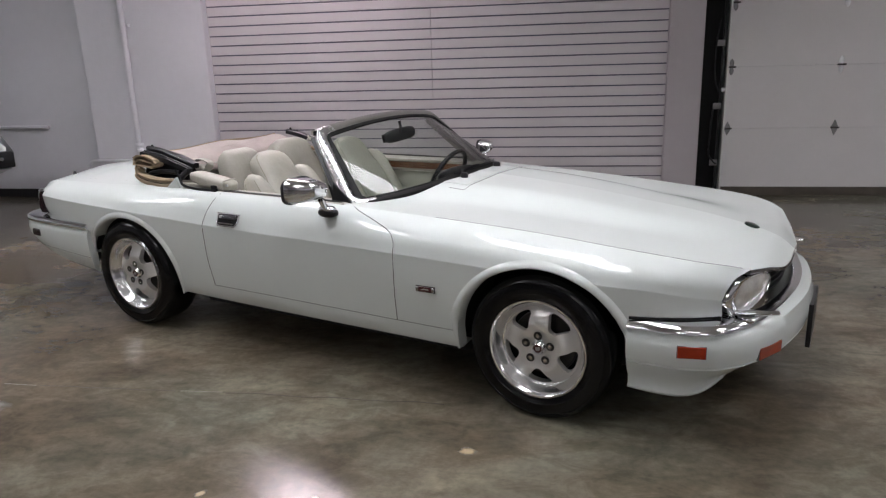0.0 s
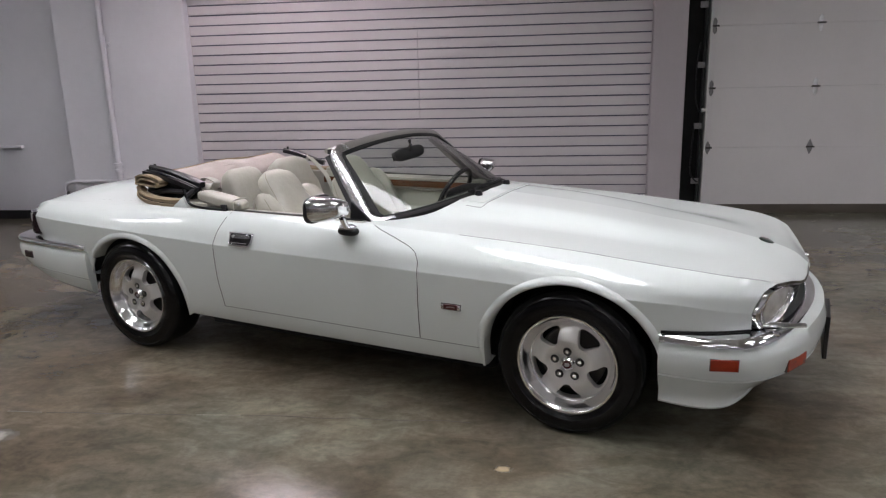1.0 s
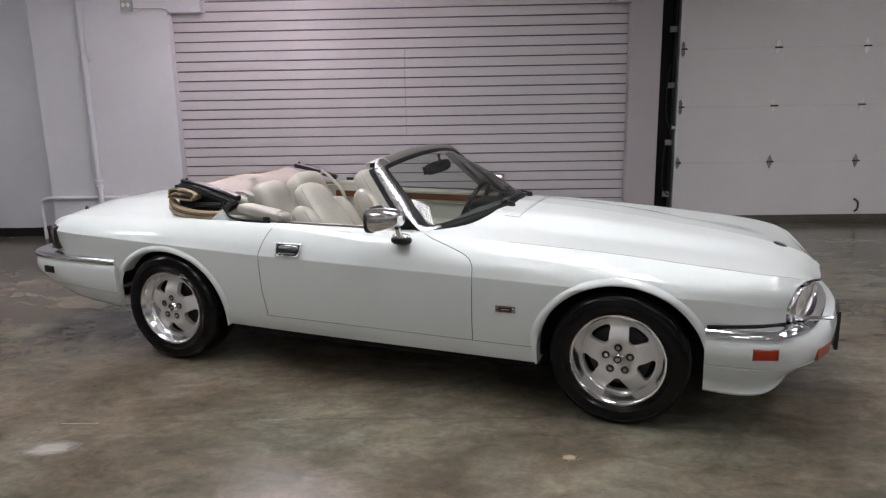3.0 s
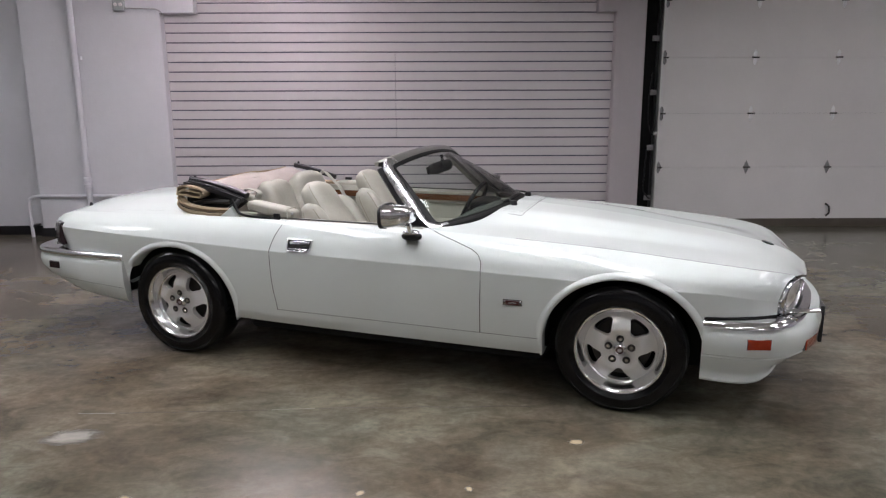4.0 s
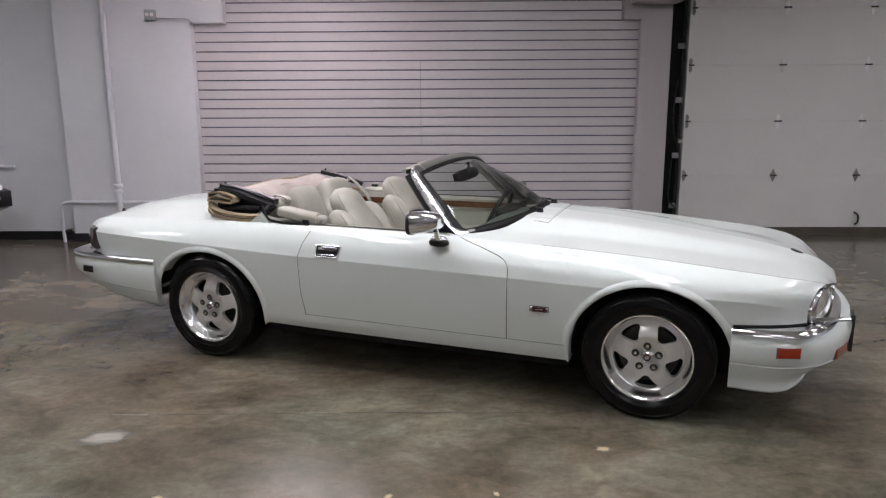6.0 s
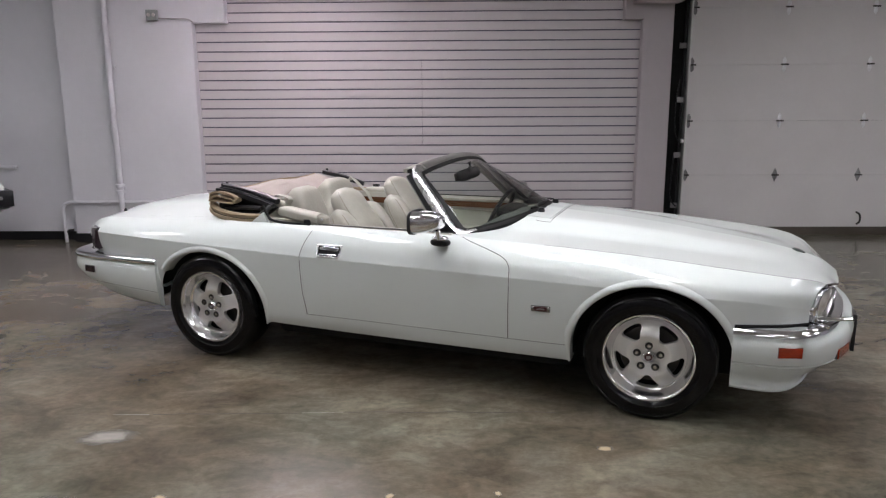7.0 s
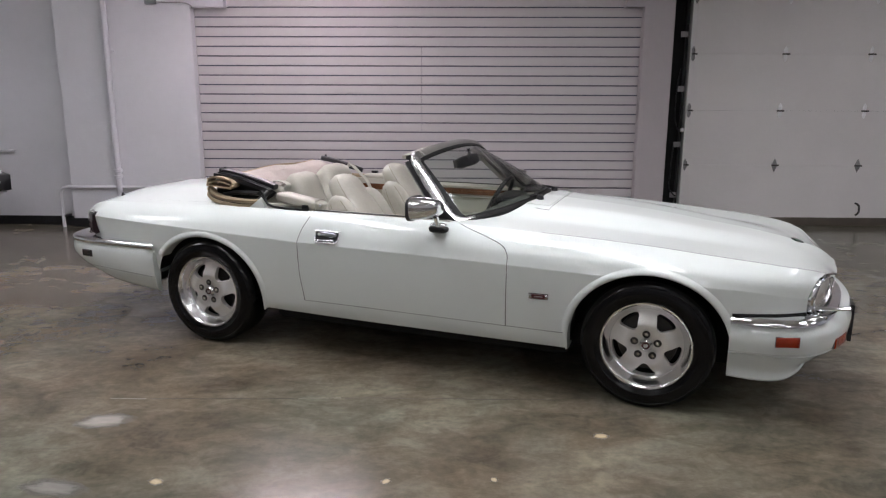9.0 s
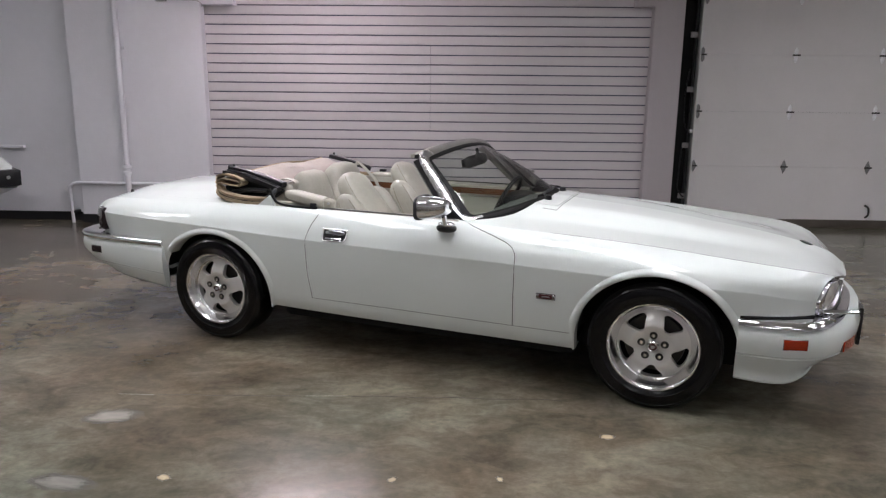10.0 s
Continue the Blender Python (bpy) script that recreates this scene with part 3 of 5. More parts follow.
Z7 = [(-3.6, 0.706), (-3.55, 0.745), (-3.5, 0.772), (-3.4, 0.795), (-2.9, 0.812), (-2.59, 0.823), (-1.9, 0.838), (-1.1, 0.834), (-0.9, 0.822), (-0.4, 0.800), (0, 0.775), (0.3, 0.748), (0.5, 0.724), (0.61, 0.702), (0.66, 0.680)]
Z8 = [(-3.6, 0.715), (-3.55, 0.764), (-3.5, 0.793), (-3.4, 0.821), (-3.0, 0.853), (-2.6, 0.868), (-1.5, 0.86), (-0.9, 0.842), (-0.4, 0.805), (0, 0.777), (0.3, 0.748), (0.5, 0.721), (0.61, 0.687), (0.66, 0.650)]
Z9 = [(-3.6, 0.722), (-3.55, 0.778), (-3.5, 0.811), (-3.4, 0.842), (-3.0, 0.88), (-2.6, 0.895), (-1.5, 0.90), (-0.9, 0.888), (-0.4, 0.866), (0, 0.826), (0.3, 0.778), (0.5, 0.725), (0.61, 0.673), (0.66, 0.612)]
Z10 = [(-3.6, 0.725), (-3.55, 0.784), (-3.5, 0.818), (-3.4, 0.850), (-3.0, 0.889), (-2.6, 0.905), (-1.5, 0.92), (-0.9, 0.905), (-0.4, 0.873), (0, 0.832), (0.3, 0.784), (0.5, 0.730), (0.61, 0.679), (0.66, 0.621)]
Y7 = [(-3.6, 0.66), (-3.4, 0.705), (-2.9, 0.735), (-2.59, 0.745), (-1.9, 0.775), (-1.1, 0.775), (-0.8, 0.757), (-0.4, 0.748), (0, 0.735), (0.3, 0.733), (0.5, 0.712), (0.60, 0.660), (0.66, 0.595)]
VALLEY = [(-0.9, 0.46), (-0.4, 0.45), (0.2, 0.43), (0.5, 0.42), (0.66, 0.42)]
RIDGE = [(-0.9, 0.29), (-0.4, 0.275), (0.2, 0.23), (0.5, 0.17), (0.66, 0.22)]
ENDX = (0.66, 0.66, 0.69, 0.69, 0.688, 0.704, 0.726, 0.764, 0.814, 0.864, 0.884)
TAILX = (-3.50, -3.50, -3.54, -3.56, -3.575, -3.61, -3.655, -3.685, -3.70, -3.71, -3.715)


def lines_at(X):
    """The eleven points of the half section at the station X, as (x, y, z) with y outward."""
    w, cr, si, se = (float(pchip(k, X)) for k in (HALF, CREASE, SILL, SEAM))
    z6, z7, z8, z9, z10, y7 = (float(pchip(k, X)) for k in (Z6, Z7, Z8, Z9, Z10, Y7))
    f = min(max((X - 0.45) / 0.21, 0), 1)
    g = min(max((X + 1.2) / 0.7, 0), 1)
    y6 = y7 + (w - y7) * (0.30 + 0.06 * g * g * (3 - 2 * g) + 0.22 * f)
    z5 = cr + (z6 - cr) * 0.55
    bulge = min(max((X + 0.85) / 0.4, 0), 1)
    bulge = bulge * bulge * (3 - 2 * bulge)
    y8 = (y7 * 0.74 - 0.02) * (1 - bulge) + bulge * float(pchip(VALLEY, X))
    y9 = (y7 * 0.44 - 0.005) * (1 - bulge) + bulge * float(pchip(RIDGE, X))
    y5 = w - (w - y6) * (0.37 - 0.13 * g * g * (3 - 2 * g))
    pts = [(w - 0.16, si + 0.012), (w - 0.045, si), (w - 0.022, se), (w - 0.004 - 0.010 * f, (se + cr) / 2 + 0.005), (w, cr),
           (y5, z5), (y6, z6), (y7, z7), (y8, z8), (y9, z9), (0, z10)]
    out = []
    for k, (y, z) in enumerate(pts):
        x = X
        if X > 0.2:
            x = 0.2 + (X - 0.2) * (ENDX[k] - 0.2) / 0.46
        elif X < -3.2:
            x = -3.2 + (X + 3.2) * (TAILX[k] + 3.2) / -0.4
        out.append((x, y, z))
    return np.array(out)


GROUPS = ((0, 2, 5), (2, 4, 10), (4, 7, 14), (7, 10, 22))


def section(X):
    """The whole half section, with fine steps between the feature lines, and each point's place among them."""
    pts, out, at = lines_at(X), [], []
    for a, b, n in GROUPS:
        ks = np.arange(a, b + 1)
        t = (a + (b - a) * (0.5 - 0.5 * np.cos(np.pi * np.linspace(0, 1, n + 1))))[(1 if a else 0):]
        out.append(np.stack([pchip(list(zip(ks, pts[a : b + 1, c])), t) for c in range(3)], 1))
        at.append(t)
    return np.concatenate(out), np.concatenate(at)


STATIONS = np.concatenate([np.linspace(-3.6, -3.2, 21), np.linspace(-3.2, 0.2, 171)[1:], np.linspace(0.2, 0.66, 31)[1:]])
BODY = np.stack([section(X)[0] for X in STATIONS])
PLACE = section(0)[1]


def side_y(x, z):
    """How far out the flank lies at x and z."""
    X = x
    if x > 0.2:
        X = 0.2 + (x - 0.2) * 0.46 / 0.48
    if x < -3.2:
        X = -3.2 + (x + 3.2) * 0.4 / 0.34
    s, at = section(min(max(X, -3.6), 0.66))
    m = (at >= 1) & (at <= 7.01)
    return float(np.interp(z, s[m, 2], s[m, 1]))


def top_z(x, y):
    """The height of bonnet or boot at x and y."""
    s, at = section(min(max(x, -3.6), 0.66))
    m = at >= 6
    return float(np.interp(-abs(y), -s[m, 1], s[m, 2]))


ARCHES = ((0.0, 0.315, 0.378, 0.352), (-2.572, 0.315, 0.394, 0.338))


def arch_share(x, z, arch):
    cx, cz, a, b = arch
    return math.hypot((x - cx) / a, max(z - cz, 0) / b)


DOOR_REAR = [(0.30, -1.885), (0.342, -1.887), (0.5, -1.905), (0.667, -1.911), (0.73, -1.897), (0.80, -1.868), (0.86, -1.84)]
DOOR_FRONT = [(0.30, -0.699), (0.69, -0.693), (0.735, -0.712), (0.755, -0.745), (0.78, -0.82), (0.80, -0.89), (0.815, -0.945), (0.84, -1.02)]


def screen_wrap(v):
    """How far the foot of the windscreen sweeps back, across its half width."""
    return 0.215 * v * v + 0.10 * v**4


def region(x, y, z, k):
    """The panel that a place on the body belongs to."""
    if k < 2:
        return "rocker_panel" if -2.3 < x < -0.3 else ("front_fender" if x > 0 else "rear_quarter")
    if k < 7:
        if x > float(pchip(DOOR_FRONT, z)):
            return "front_fender"
        return "door" if x > float(pchip(DOOR_REAR, z)) else "rear_quarter"
    if x > -0.590 - 0.055 * (abs(y) / 0.5) ** 4:
        return "hood"
    if x > -0.712 - screen_wrap(y / 0.725):
        return "cowl"
    if x < -2.78 and k > 7.6:
        return "trunk_lid"
    if x < -2.42:
        return "rear_deck"
    return None


car = thing("convertible_car", Matrix.Translation((*CAR_AT, 0)) @ pose(0, 0, 0, 0, 0, CAR_TURN), "white two-door convertible sports car with its top folded down", "car")


def body_panels():
    """The painted shell, split along its panels; both sides from one half."""
    nx, nu = BODY.shape[:2]
    P = BODY.copy()
    keep = np.ones((nx - 1, nu - 1), bool)
    inside = np.zeros((nx, nu), bool)
    for arch in ARCHES:
        for i in range(nx):
            for j in range(nu):
                x, y, z = P[i, j]
                if PLACE[j] < 6.5 and arch_share(x, z, arch) < 1:
                    inside[i, j] = True
        for i in range(nx - 1):
            for j in range(nu - 1):
                if inside[i : i + 2, j : j + 2].all():
                    keep[i, j] = False
        for i in range(nx):
            for j in range(nu):
                if inside[i, j]:
                    x, y, z = P[i, j]
                    s = max(arch_share(x, z, arch), 1e-3)
                    if s < 1:
                        P[i, j] = (arch[0] + (x - arch[0]) / s, y, arch[1] + (z - arch[1]) / s if z > arch[1] else z)
    # normals of the whole shell, so that panels meet without a shading break
    du, dv = np.gradient(BODY, axis=0), np.gradient(BODY, axis=1)
    N = np.cross(du, dv)
    N /= np.linalg.norm(N, axis=2, keepdims=True) + 1e-9
    if N[nx // 2, nu // 4, 1] < 0:
        N = -N
    panels = {}
    for i in range(nx - 1):
        for j in range(nu - 1):
            if keep[i, j]:
                c = P[i : i + 2, j : j + 2].mean((0, 1))
                name = region(*c, (PLACE[j] + PLACE[j + 1]) / 2)
                if name:
                    panels.setdefault(name, []).append((i, j))
    made = {}
    for name, cells in panels.items():
        both = name in ("hood", "cowl", "trunk_lid", "rear_deck")
        for sides in ([(1, -1)] if both else [(-1,), (1,)]):
            verts, norms, faces, index = [], [], [], {}
            for s in sides:
                for i, j in cells:
                    quad = []
                    for a, b in ((i, j), (i + 1, j), (i + 1, j + 1), (i, j + 1)):
                        key = (a, b, s if b < nu - 1 else 0)
                        if key not in index:
                            index[key] = len(verts)
                            x, y, z = P[a, b]
                            verts.append((x, y * s, z))
                            n = N[a, b]
                            norms.append((n[0], n[1] * s if b < nu - 1 else 0.0, n[2]))
                        quad.append(index[key])
                    quad = quad if s > 0 else quad[::-1]
                    if len(set(quad)) == 4:
                        faces.append(quad)
            me = bpy.data.meshes.new(name)
            me.from_pydata(verts, [], faces)
            me.update()
            v = [Vector(q) for q in verts]
            f0 = me.polygons[0]
            if f0.normal.dot(Vector(norms[f0.vertices[0]])) < 0:
                me.flip_normals()
            for p in me.polygons:
                p.use_smooth = True
            me.normals_split_custom_set_from_vertices([Vector(n).normalized() for n in norms])
            me.materials.append(PAINT)
            ob = new(name, me)
            ob.parent = car
            made[name, sides[0]] = ob
    return made


panels = body_panels()
RIGHT, LEFT = -1, 1


def seam(name, pts, parent, r=0.0021, mat=GAP):
    return part(name, tube(pts, r, 6), mat, parent)


def flank(x, z, s, out=0.0):
    return Vector((x, s * (side_y(x, z) + out), z))


for s in (RIGHT, LEFT):
    door = panels["door", s]
    zs = np.linspace(0.338, 0.832, 26)
    seam("rear_gap", [flank(float(pchip(DOOR_REAR, z)), z, s) for z in zs], door)
    zs = np.concatenate([np.linspace(0.333, 0.69, 14), np.linspace(0.70, 0.826, 24)])
    seam("front_gap", [flank(float(pchip(DOOR_FRONT, z)), z, s) for z in zs], door)
    seam("sill_gap", [flank(x, float(pchip(SEAM, x)) + 0.001, s) for x in np.linspace(-1.89, -0.40, 40)], door, 0.0013)
    # hood edge along the fender crown, fading into a fine crease
    seam("hood_gap", [Vector((lines_at(X)[7][0], s * (lines_at(X)[7][1] - 0.004), lines_at(X)[7][2] - 0.0005)) for X in np.linspace(-0.55, 0.64, 60)], panels["front_fender", s], 0.0018)
    seam("trunk_gap", [Vector((X, s * (lines_at(X)[7][1] - 0.055), top_z(X, lines_at(X)[7][1] - 0.055) - 0.0012)) for X in np.linspace(-3.15, -2.62, 30)], panels["rear_quarter", s], 0.0013)
    # rolled lips round the wheel openings
    for arch, owner in zip(ARCHES, ("front_fender", "rear_quarter")):
        cx, cz, a, b = arch
        bm, rings = bmesh.new(), []
        first_deg, last_deg = (24, 191) if owner == "front_fender" else (-11, 146)
        for i in range(73):
            th = radians(first_deg + (last_deg - first_deg) * i / 72)
            c, sn = math.cos(th), math.sin(th)
            ring = []
            for off, out in ((0.0, -0.07), (0.0, 0.002), (0.006, 0.009), (0.016, 0.011), (0.028, 0.007), (0.040, -0.001)):
                zz = cz + b * sn if sn > 0 else cz + sn * 0.38
                off *= 0.25 + 0.75 * min(max((zz - 0.25) / 0.14, 0), 1)
                x = cx + (a + off) * c
                z = cz + (b + off * (0.9)) * sn if sn > 0 else cz + sn * 0.38
                if sn <= 0:
                    x = cx + (a + off) * math.copysign(1, c)
                fade = min(max((z - 0.25) / 0.14, 0), 1)
                ring.append(bm.verts.new((x, s * (side_y(x, max(z, 0.24)) + (out * fade if out > 0 else out)), max(z, 0.243))))
            rings.append(ring)
        for r0, r1 in zip(rings, rings[1:]):
            for k in range(5):
                bm.faces.new((r0[k], r0[k + 1], r1[k + 1], r1[k]))
        bmesh.ops.recalc_face_normals(bm, faces=bm.faces[:])
        part("arch_lip", bm, PAINT, panels[owner, s])
        # dark wheel housing behind
        bm = bmesh.new()
        rings = []
        for i in range(37):
            th = radians(-20 + 220 * i / 36)
            x, z = cx + (a + 0.03) * math.cos(th), max(cz + (b + 0.03) * math.sin(th), 0.27 if cx > -1 else 0.33)
            rings.append([bm.verts.new((x, s * y, z)) for y in (side_y(cx, 0.6) - 0.070, 0.50)])
        for r0, r1 in zip(rings, rings[1:]):
            bm.faces.new((r0[0], r0[1], r1[1], r1[0]))
        bm.faces.new([r[1] for r in rings])
        part("wheel_housing", bm, DARK, panels[owner, s])

# underbody, engine bay block and inner tub
part("underbody", prism(bmesh.new(), [(-2.22, -0.64), (-2.18, -0.67), (-0.46, -0.67), (-0.42, -0.64), (-0.40, -0.50), (0.45, -0.50), (0.45, 0.50), (-0.40, 0.50), (-0.42, 0.64), (-0.46, 0.67), (-2.18, 0.67), (-2.22, 0.64)], 0.140, 0.30, 0.02, axis="z"), DARK, car, "black underbody")
part("engine_bay", boxed(-0.75, 0.62, -0.46, 0.46, 0.30, 0.60, 0.03), DARK, car, "black engine bay block")
part("rear_floor_pan", prism(bmesh.new(), [(-3.42, 0.44), (-3.05, 0.24), (-2.15, 0.17), (-2.15, 0.30), (-3.42, 0.46)], -0.60, 0.60, 0.02), DARK, car, "black rear floor pan")
part("boot_box", boxed(-3.40, -2.50, -0.46, 0.46, 0.40, 0.70, 0.03), DARK, car, "black boot floor")


# ---- wheels ----
def rim_mesh():
    """A five-spoke alloy disc with rounded openings."""
    bm = bmesh.new()
    na, nr = 240, 40
    r0, r1 = 0.030, 0.1765
    rs = [r0 + (r1 - r0) * i / nr for i in range(nr + 1)]

    def depth(r):
        return -0.012 + 0.030 * math.sin(min(r / 0.170, 1) * math.pi * 0.62) - 0.038 * max(0, (r - 0.100) / 0.07) ** 1.4

    grid = [[bm.verts.new((r * math.cos(2 * math.pi * i / na), -depth(r), r * math.sin(2 * math.pi * i / na))) for r in rs] for i in range(na)]

    def hole(i, j):
        r = (rs[j] + rs[j + 1]) / 2
        a = (i + 0.5) / na * 360
        d = abs((a - 54 + 36) % 72 - 36)
        u = (r - 0.1295) / 0.0370
        half = 9.0 + 14.5 * min(max((r - 0.090) / 0.072, 0), 1)
        return (abs(d) / half) ** 3.6 + abs(u) ** 3.6 < 1

    gone = set()
    for i in range(na):
        for j in range(nr):
            if hole(i, j):
                gone.add((i, j))
            else:
                bm.faces.new((grid[i][j], grid[(i + 1) % na][j], grid[(i + 1) % na][j + 1], grid[i][j + 1]))
    for v in [v for v in bm.verts if not v.link_faces]:
        bm.verts.remove(v)
    rim_edges = [e for e in bm.edges if len(e.link_faces) == 1]
    inner = [e for e in rim_edges if all(0.05 < math.hypot(v.co.x, v.co.z) < 0.1740 for v in e.verts)]
    for _ in range(8):
        sums = {}
        for e in inner:
            a, b = e.verts
            sums.setdefault(a, []).append(b.co.copy())
            sums.setdefault(b, []).append(a.co.copy())
        for v, q in sums.items():
            v.co = v.co * 0.4 + sum(q, Vector()) / len(q) * 0.6
    ext = bmesh.ops.extrude_edge_only(bm, edges=inner)
    for v in [g for g in ext["geom"] if isinstance(g, bmesh.types.BMVert)]:
        v.co.y += 0.030
        v.co.x *= 0.99
        v.co.z *= 0.99
    bmesh.ops.recalc_face_normals(bm, faces=bm.faces[:])
    return bm


def wheel():
    """Along y, its face towards -y; the axle's middle is the origin."""
    w = part("tyre", turned([(0.214, 0.10), (0.228, 0.108), (0.27, 0.118), (0.298, 0.108), (0.314, 0.092), (WHEEL_R, 0.06), (WHEEL_R, -0.06), (0.314, -0.090), (0.300, -0.104), (0.293, -0.109), (0.290, -0.107), (0.268, -0.114), (0.245, -0.112), (0.243, -0.110), (0.228, -0.106), (0.214, -0.098)], 96), RUBBER, None, "black rubber tyre")
    part("rim", rim_mesh(), ALLOY, w, "silver five-spoke alloy disc").location = (0, -0.075, 0)
    part("rim_lip", turned([(0.168, -0.044), (0.1725, -0.0495), (0.1765, -0.051), (0.182, -0.056), (0.189, -0.067), (0.197, -0.084), (0.204, -0.100), (0.209, -0.106), (0.2165, -0.107), (0.219, -0.10), (0.214, -0.09), (0.19, -0.05), (0.178, 0.08)], 120), ALLOY_LIP, w, "polished alloy rim lip")
    part("brake_disc", turned([(0.04, -0.02), (0.14, -0.02), (0.145, -0.01), (0.145, 0.0)], 48), PIN, w, "dark brake disc")
    part("wheel_back", turned([(0.0, 0.03), (0.2, 0.03)], 32), DARK, w)
    part("centre_cap", turned([(0.0, -0.094), (0.016, -0.094), (0.0185, -0.091), (0.0185, -0.080)], 28), MAROON, w, "dark red centre cap")
    part("cap_mark", prism(bmesh.new(), [(-0.011, -0.006), (-0.004, -0.010), (0.007, -0.008), (0.012, 0.001), (0.006, 0.010), (-0.003, 0.005), (-0.009, 0.009)], -0.0955, -0.0935), STEEL, w, "plain silver shape", False)
    part("cap_ring", turned([(0.018, -0.080), (0.018, -0.095), (0.022, -0.097), (0.026, -0.092), (0.034, -0.080)], 28), ALLOY_LIP, w, "polished ring")
    for k in range(5):
        a = radians(90 + 72 * k)
        n = part("lug_nut", turned([(0.0, -0.094), (0.0085, -0.094), (0.010, -0.090), (0.010, -0.08)], 12), CHROME, w, "chrome lug nut")
        n.location = (0.057 * math.cos(a), 0, 0.057 * math.sin(a))
        c = part("lug_recess", turned([(0.010, -0.0845), (0.0165, -0.0885), (0.019, -0.0915)], 16), PIN, w, "dark lug recess")
        c.location = (0.057 * math.cos(a), 0, 0.057 * math.sin(a))
    return w


first_wheel = wheel()
first_wheel.name = "wheel"
first_wheel.parent = car
first_wheel.matrix_basis = pose(0, -0.772, WHEEL_R - 0.004)
tagged(first_wheel, "black tyre on a silver five-spoke alloy wheel")
for x, y, turn, spin in ((AXLE + 0.028, -0.772, 0, 3), (0, 0.752, 180, 20), (AXLE, 0.752, 180, 40)):
    w2 = copy_thing(first_wheel, pose(x, y, WHEEL_R - 0.004, 0, 0, turn) @ pose(0, 0, 0, 0, spin, 0))


# ---- bumpers ----
def mirrored(half):
    return half + [(x, -y, z) for x, y, z in half[::-1][1:]]


def blend(a, b, t):
    t = min(max(t, 0), 1)
    return a + (b - a) * t * t * (3 - 2 * t)


FRONT = smooth_path(mirrored([(0.368, -0.850, 0), (0.5, -0.850, 0), (0.61, -0.834, 0), (0.71, -0.782, 0), (0.79, -0.69, 0), (0.864, -0.55, 0), (0.918, -0.36, 0), (0.949, -0.16, 0), (0.956, 0, 0)]), 6)
REAR = smooth_path(mirrored([(-2.962, 0.862, 0), (-3.15, 0.860, 0), (-3.35, 0.855, 0), (-3.54, 0.842, 0), (-3.65, 0.812, 0), (-3.715, 0.75, 0), (-3.76, 0.60, 0), (-3.78, 0.30, 0), (-3.785, 0, 0)]), 6)


def front_profile(t):
    """The bumper's section: painted face, groove, and the valance that tucks under towards the nose."""
    u = abs(2 * t - 1)
    o = float(pchip([(0, 0.10), (0.36, 0.10), (0.42, 0.098), (0.5, 0.085), (0.62, 0.058), (0.75, 0.036), (0.82, 0.030), (1, 0.030)], u))
    low = float(pchip([(0, 0.300), (0.36, 0.298), (0.42, 0.282), (0.5, 0.252), (0.62, 0.222), (0.68, 0.209), (0.75, 0.199), (0.875, 0.194), (1, 0.199)], u))
    drop = 0.328 - low
    nose = blend(1, 0, (u - 0.20) / 0.50)
    return [(-0.06 - 0.02 * nose, 0.470 + 0.018 * nose), (-0.004 - 0.045 * nose, 0.467 + 0.022 * nose), (0.007 - 0.010 * nose, 0.452 + 0.020 * nose), (0.014, 0.42), (0.013, 0.38), (0.004, 0.340), (-0.005, 0.3355), (-0.005, 0.332), (0.0, 0.328), (-0.010 - 0.25 * o, 0.328 - 0.35 * drop), (-0.85 * o - 0.012, low + 0.42 * drop), (-o - 0.008, low + 0.16 * drop), (-o, low + 0.010), (-o - 0.008, low), (-0.13 - 0.6 * o, low + 0.004), (-0.17, 0.40)]


def front_chrome(t):
    u = abs(2 * t - 1)
    wide = blend(0.17, 0.04, (u - 0.68) / 0.28)
    b = 0.056 * blend(1, 0, (u - 0.20) / 0.50)
    wide = blend(0.085, wide, (u - 0.44) / 0.16)
    hi, lo = 0.506 - 0.16 * b, 0.470 + 0.34 * b
    return [(-wide, hi - 0.003), (-0.022 - b, hi), (-0.010 - b, hi - 0.003), (0.003 - b, lo + 0.66 * (hi - lo)), (0.011 - b, lo + 0.36 * (hi - lo)), (0.013 - b, lo + 0.14 * (hi - lo)), (0.009 - b, lo), (-wide, lo + 0.001)]


bumper = part("front_bumper", sweep(bmesh.new(), FRONT, front_profile), PAINT, car, "white front bumper with a chrome top strip", angle=50)
part("chrome_strip", sweep(bmesh.new(), FRONT, front_chrome), CHROME, bumper, "chrome strip")
for s in (RIGHT, LEFT):
    part("rubber_strip", tube([(x, s * (side_y(min(x, 0.676), 0.512) + 0.004), 0.5095) for x in np.linspace(0.372, 0.690, 20)], 0.0068, 8), SEAL, bumper, "black rubber strip")




def rear_profile(t):
    u = abs(2 * t - 1)
    low = float(pchip([(-3.82, 0.455), (-3.7, 0.43), (-3.5, 0.365), (-3.3, 0.306), (-2.96, 0.268)], REAR[round(t * (len(REAR) - 1))].x))
    deep = 0.042 + 0.078 * blend(1, 0, (u - 0.80) / 0.18)
    return [(-0.5 * deep, 0.540), (-0.004, 0.538), (0.008, 0.525), (0.014, 0.50), (0.012, (0.5 + low) / 2 + 0.01), (-0.006, low + 0.025), (-0.030, low), (-deep, low), (-deep, 0.5)]


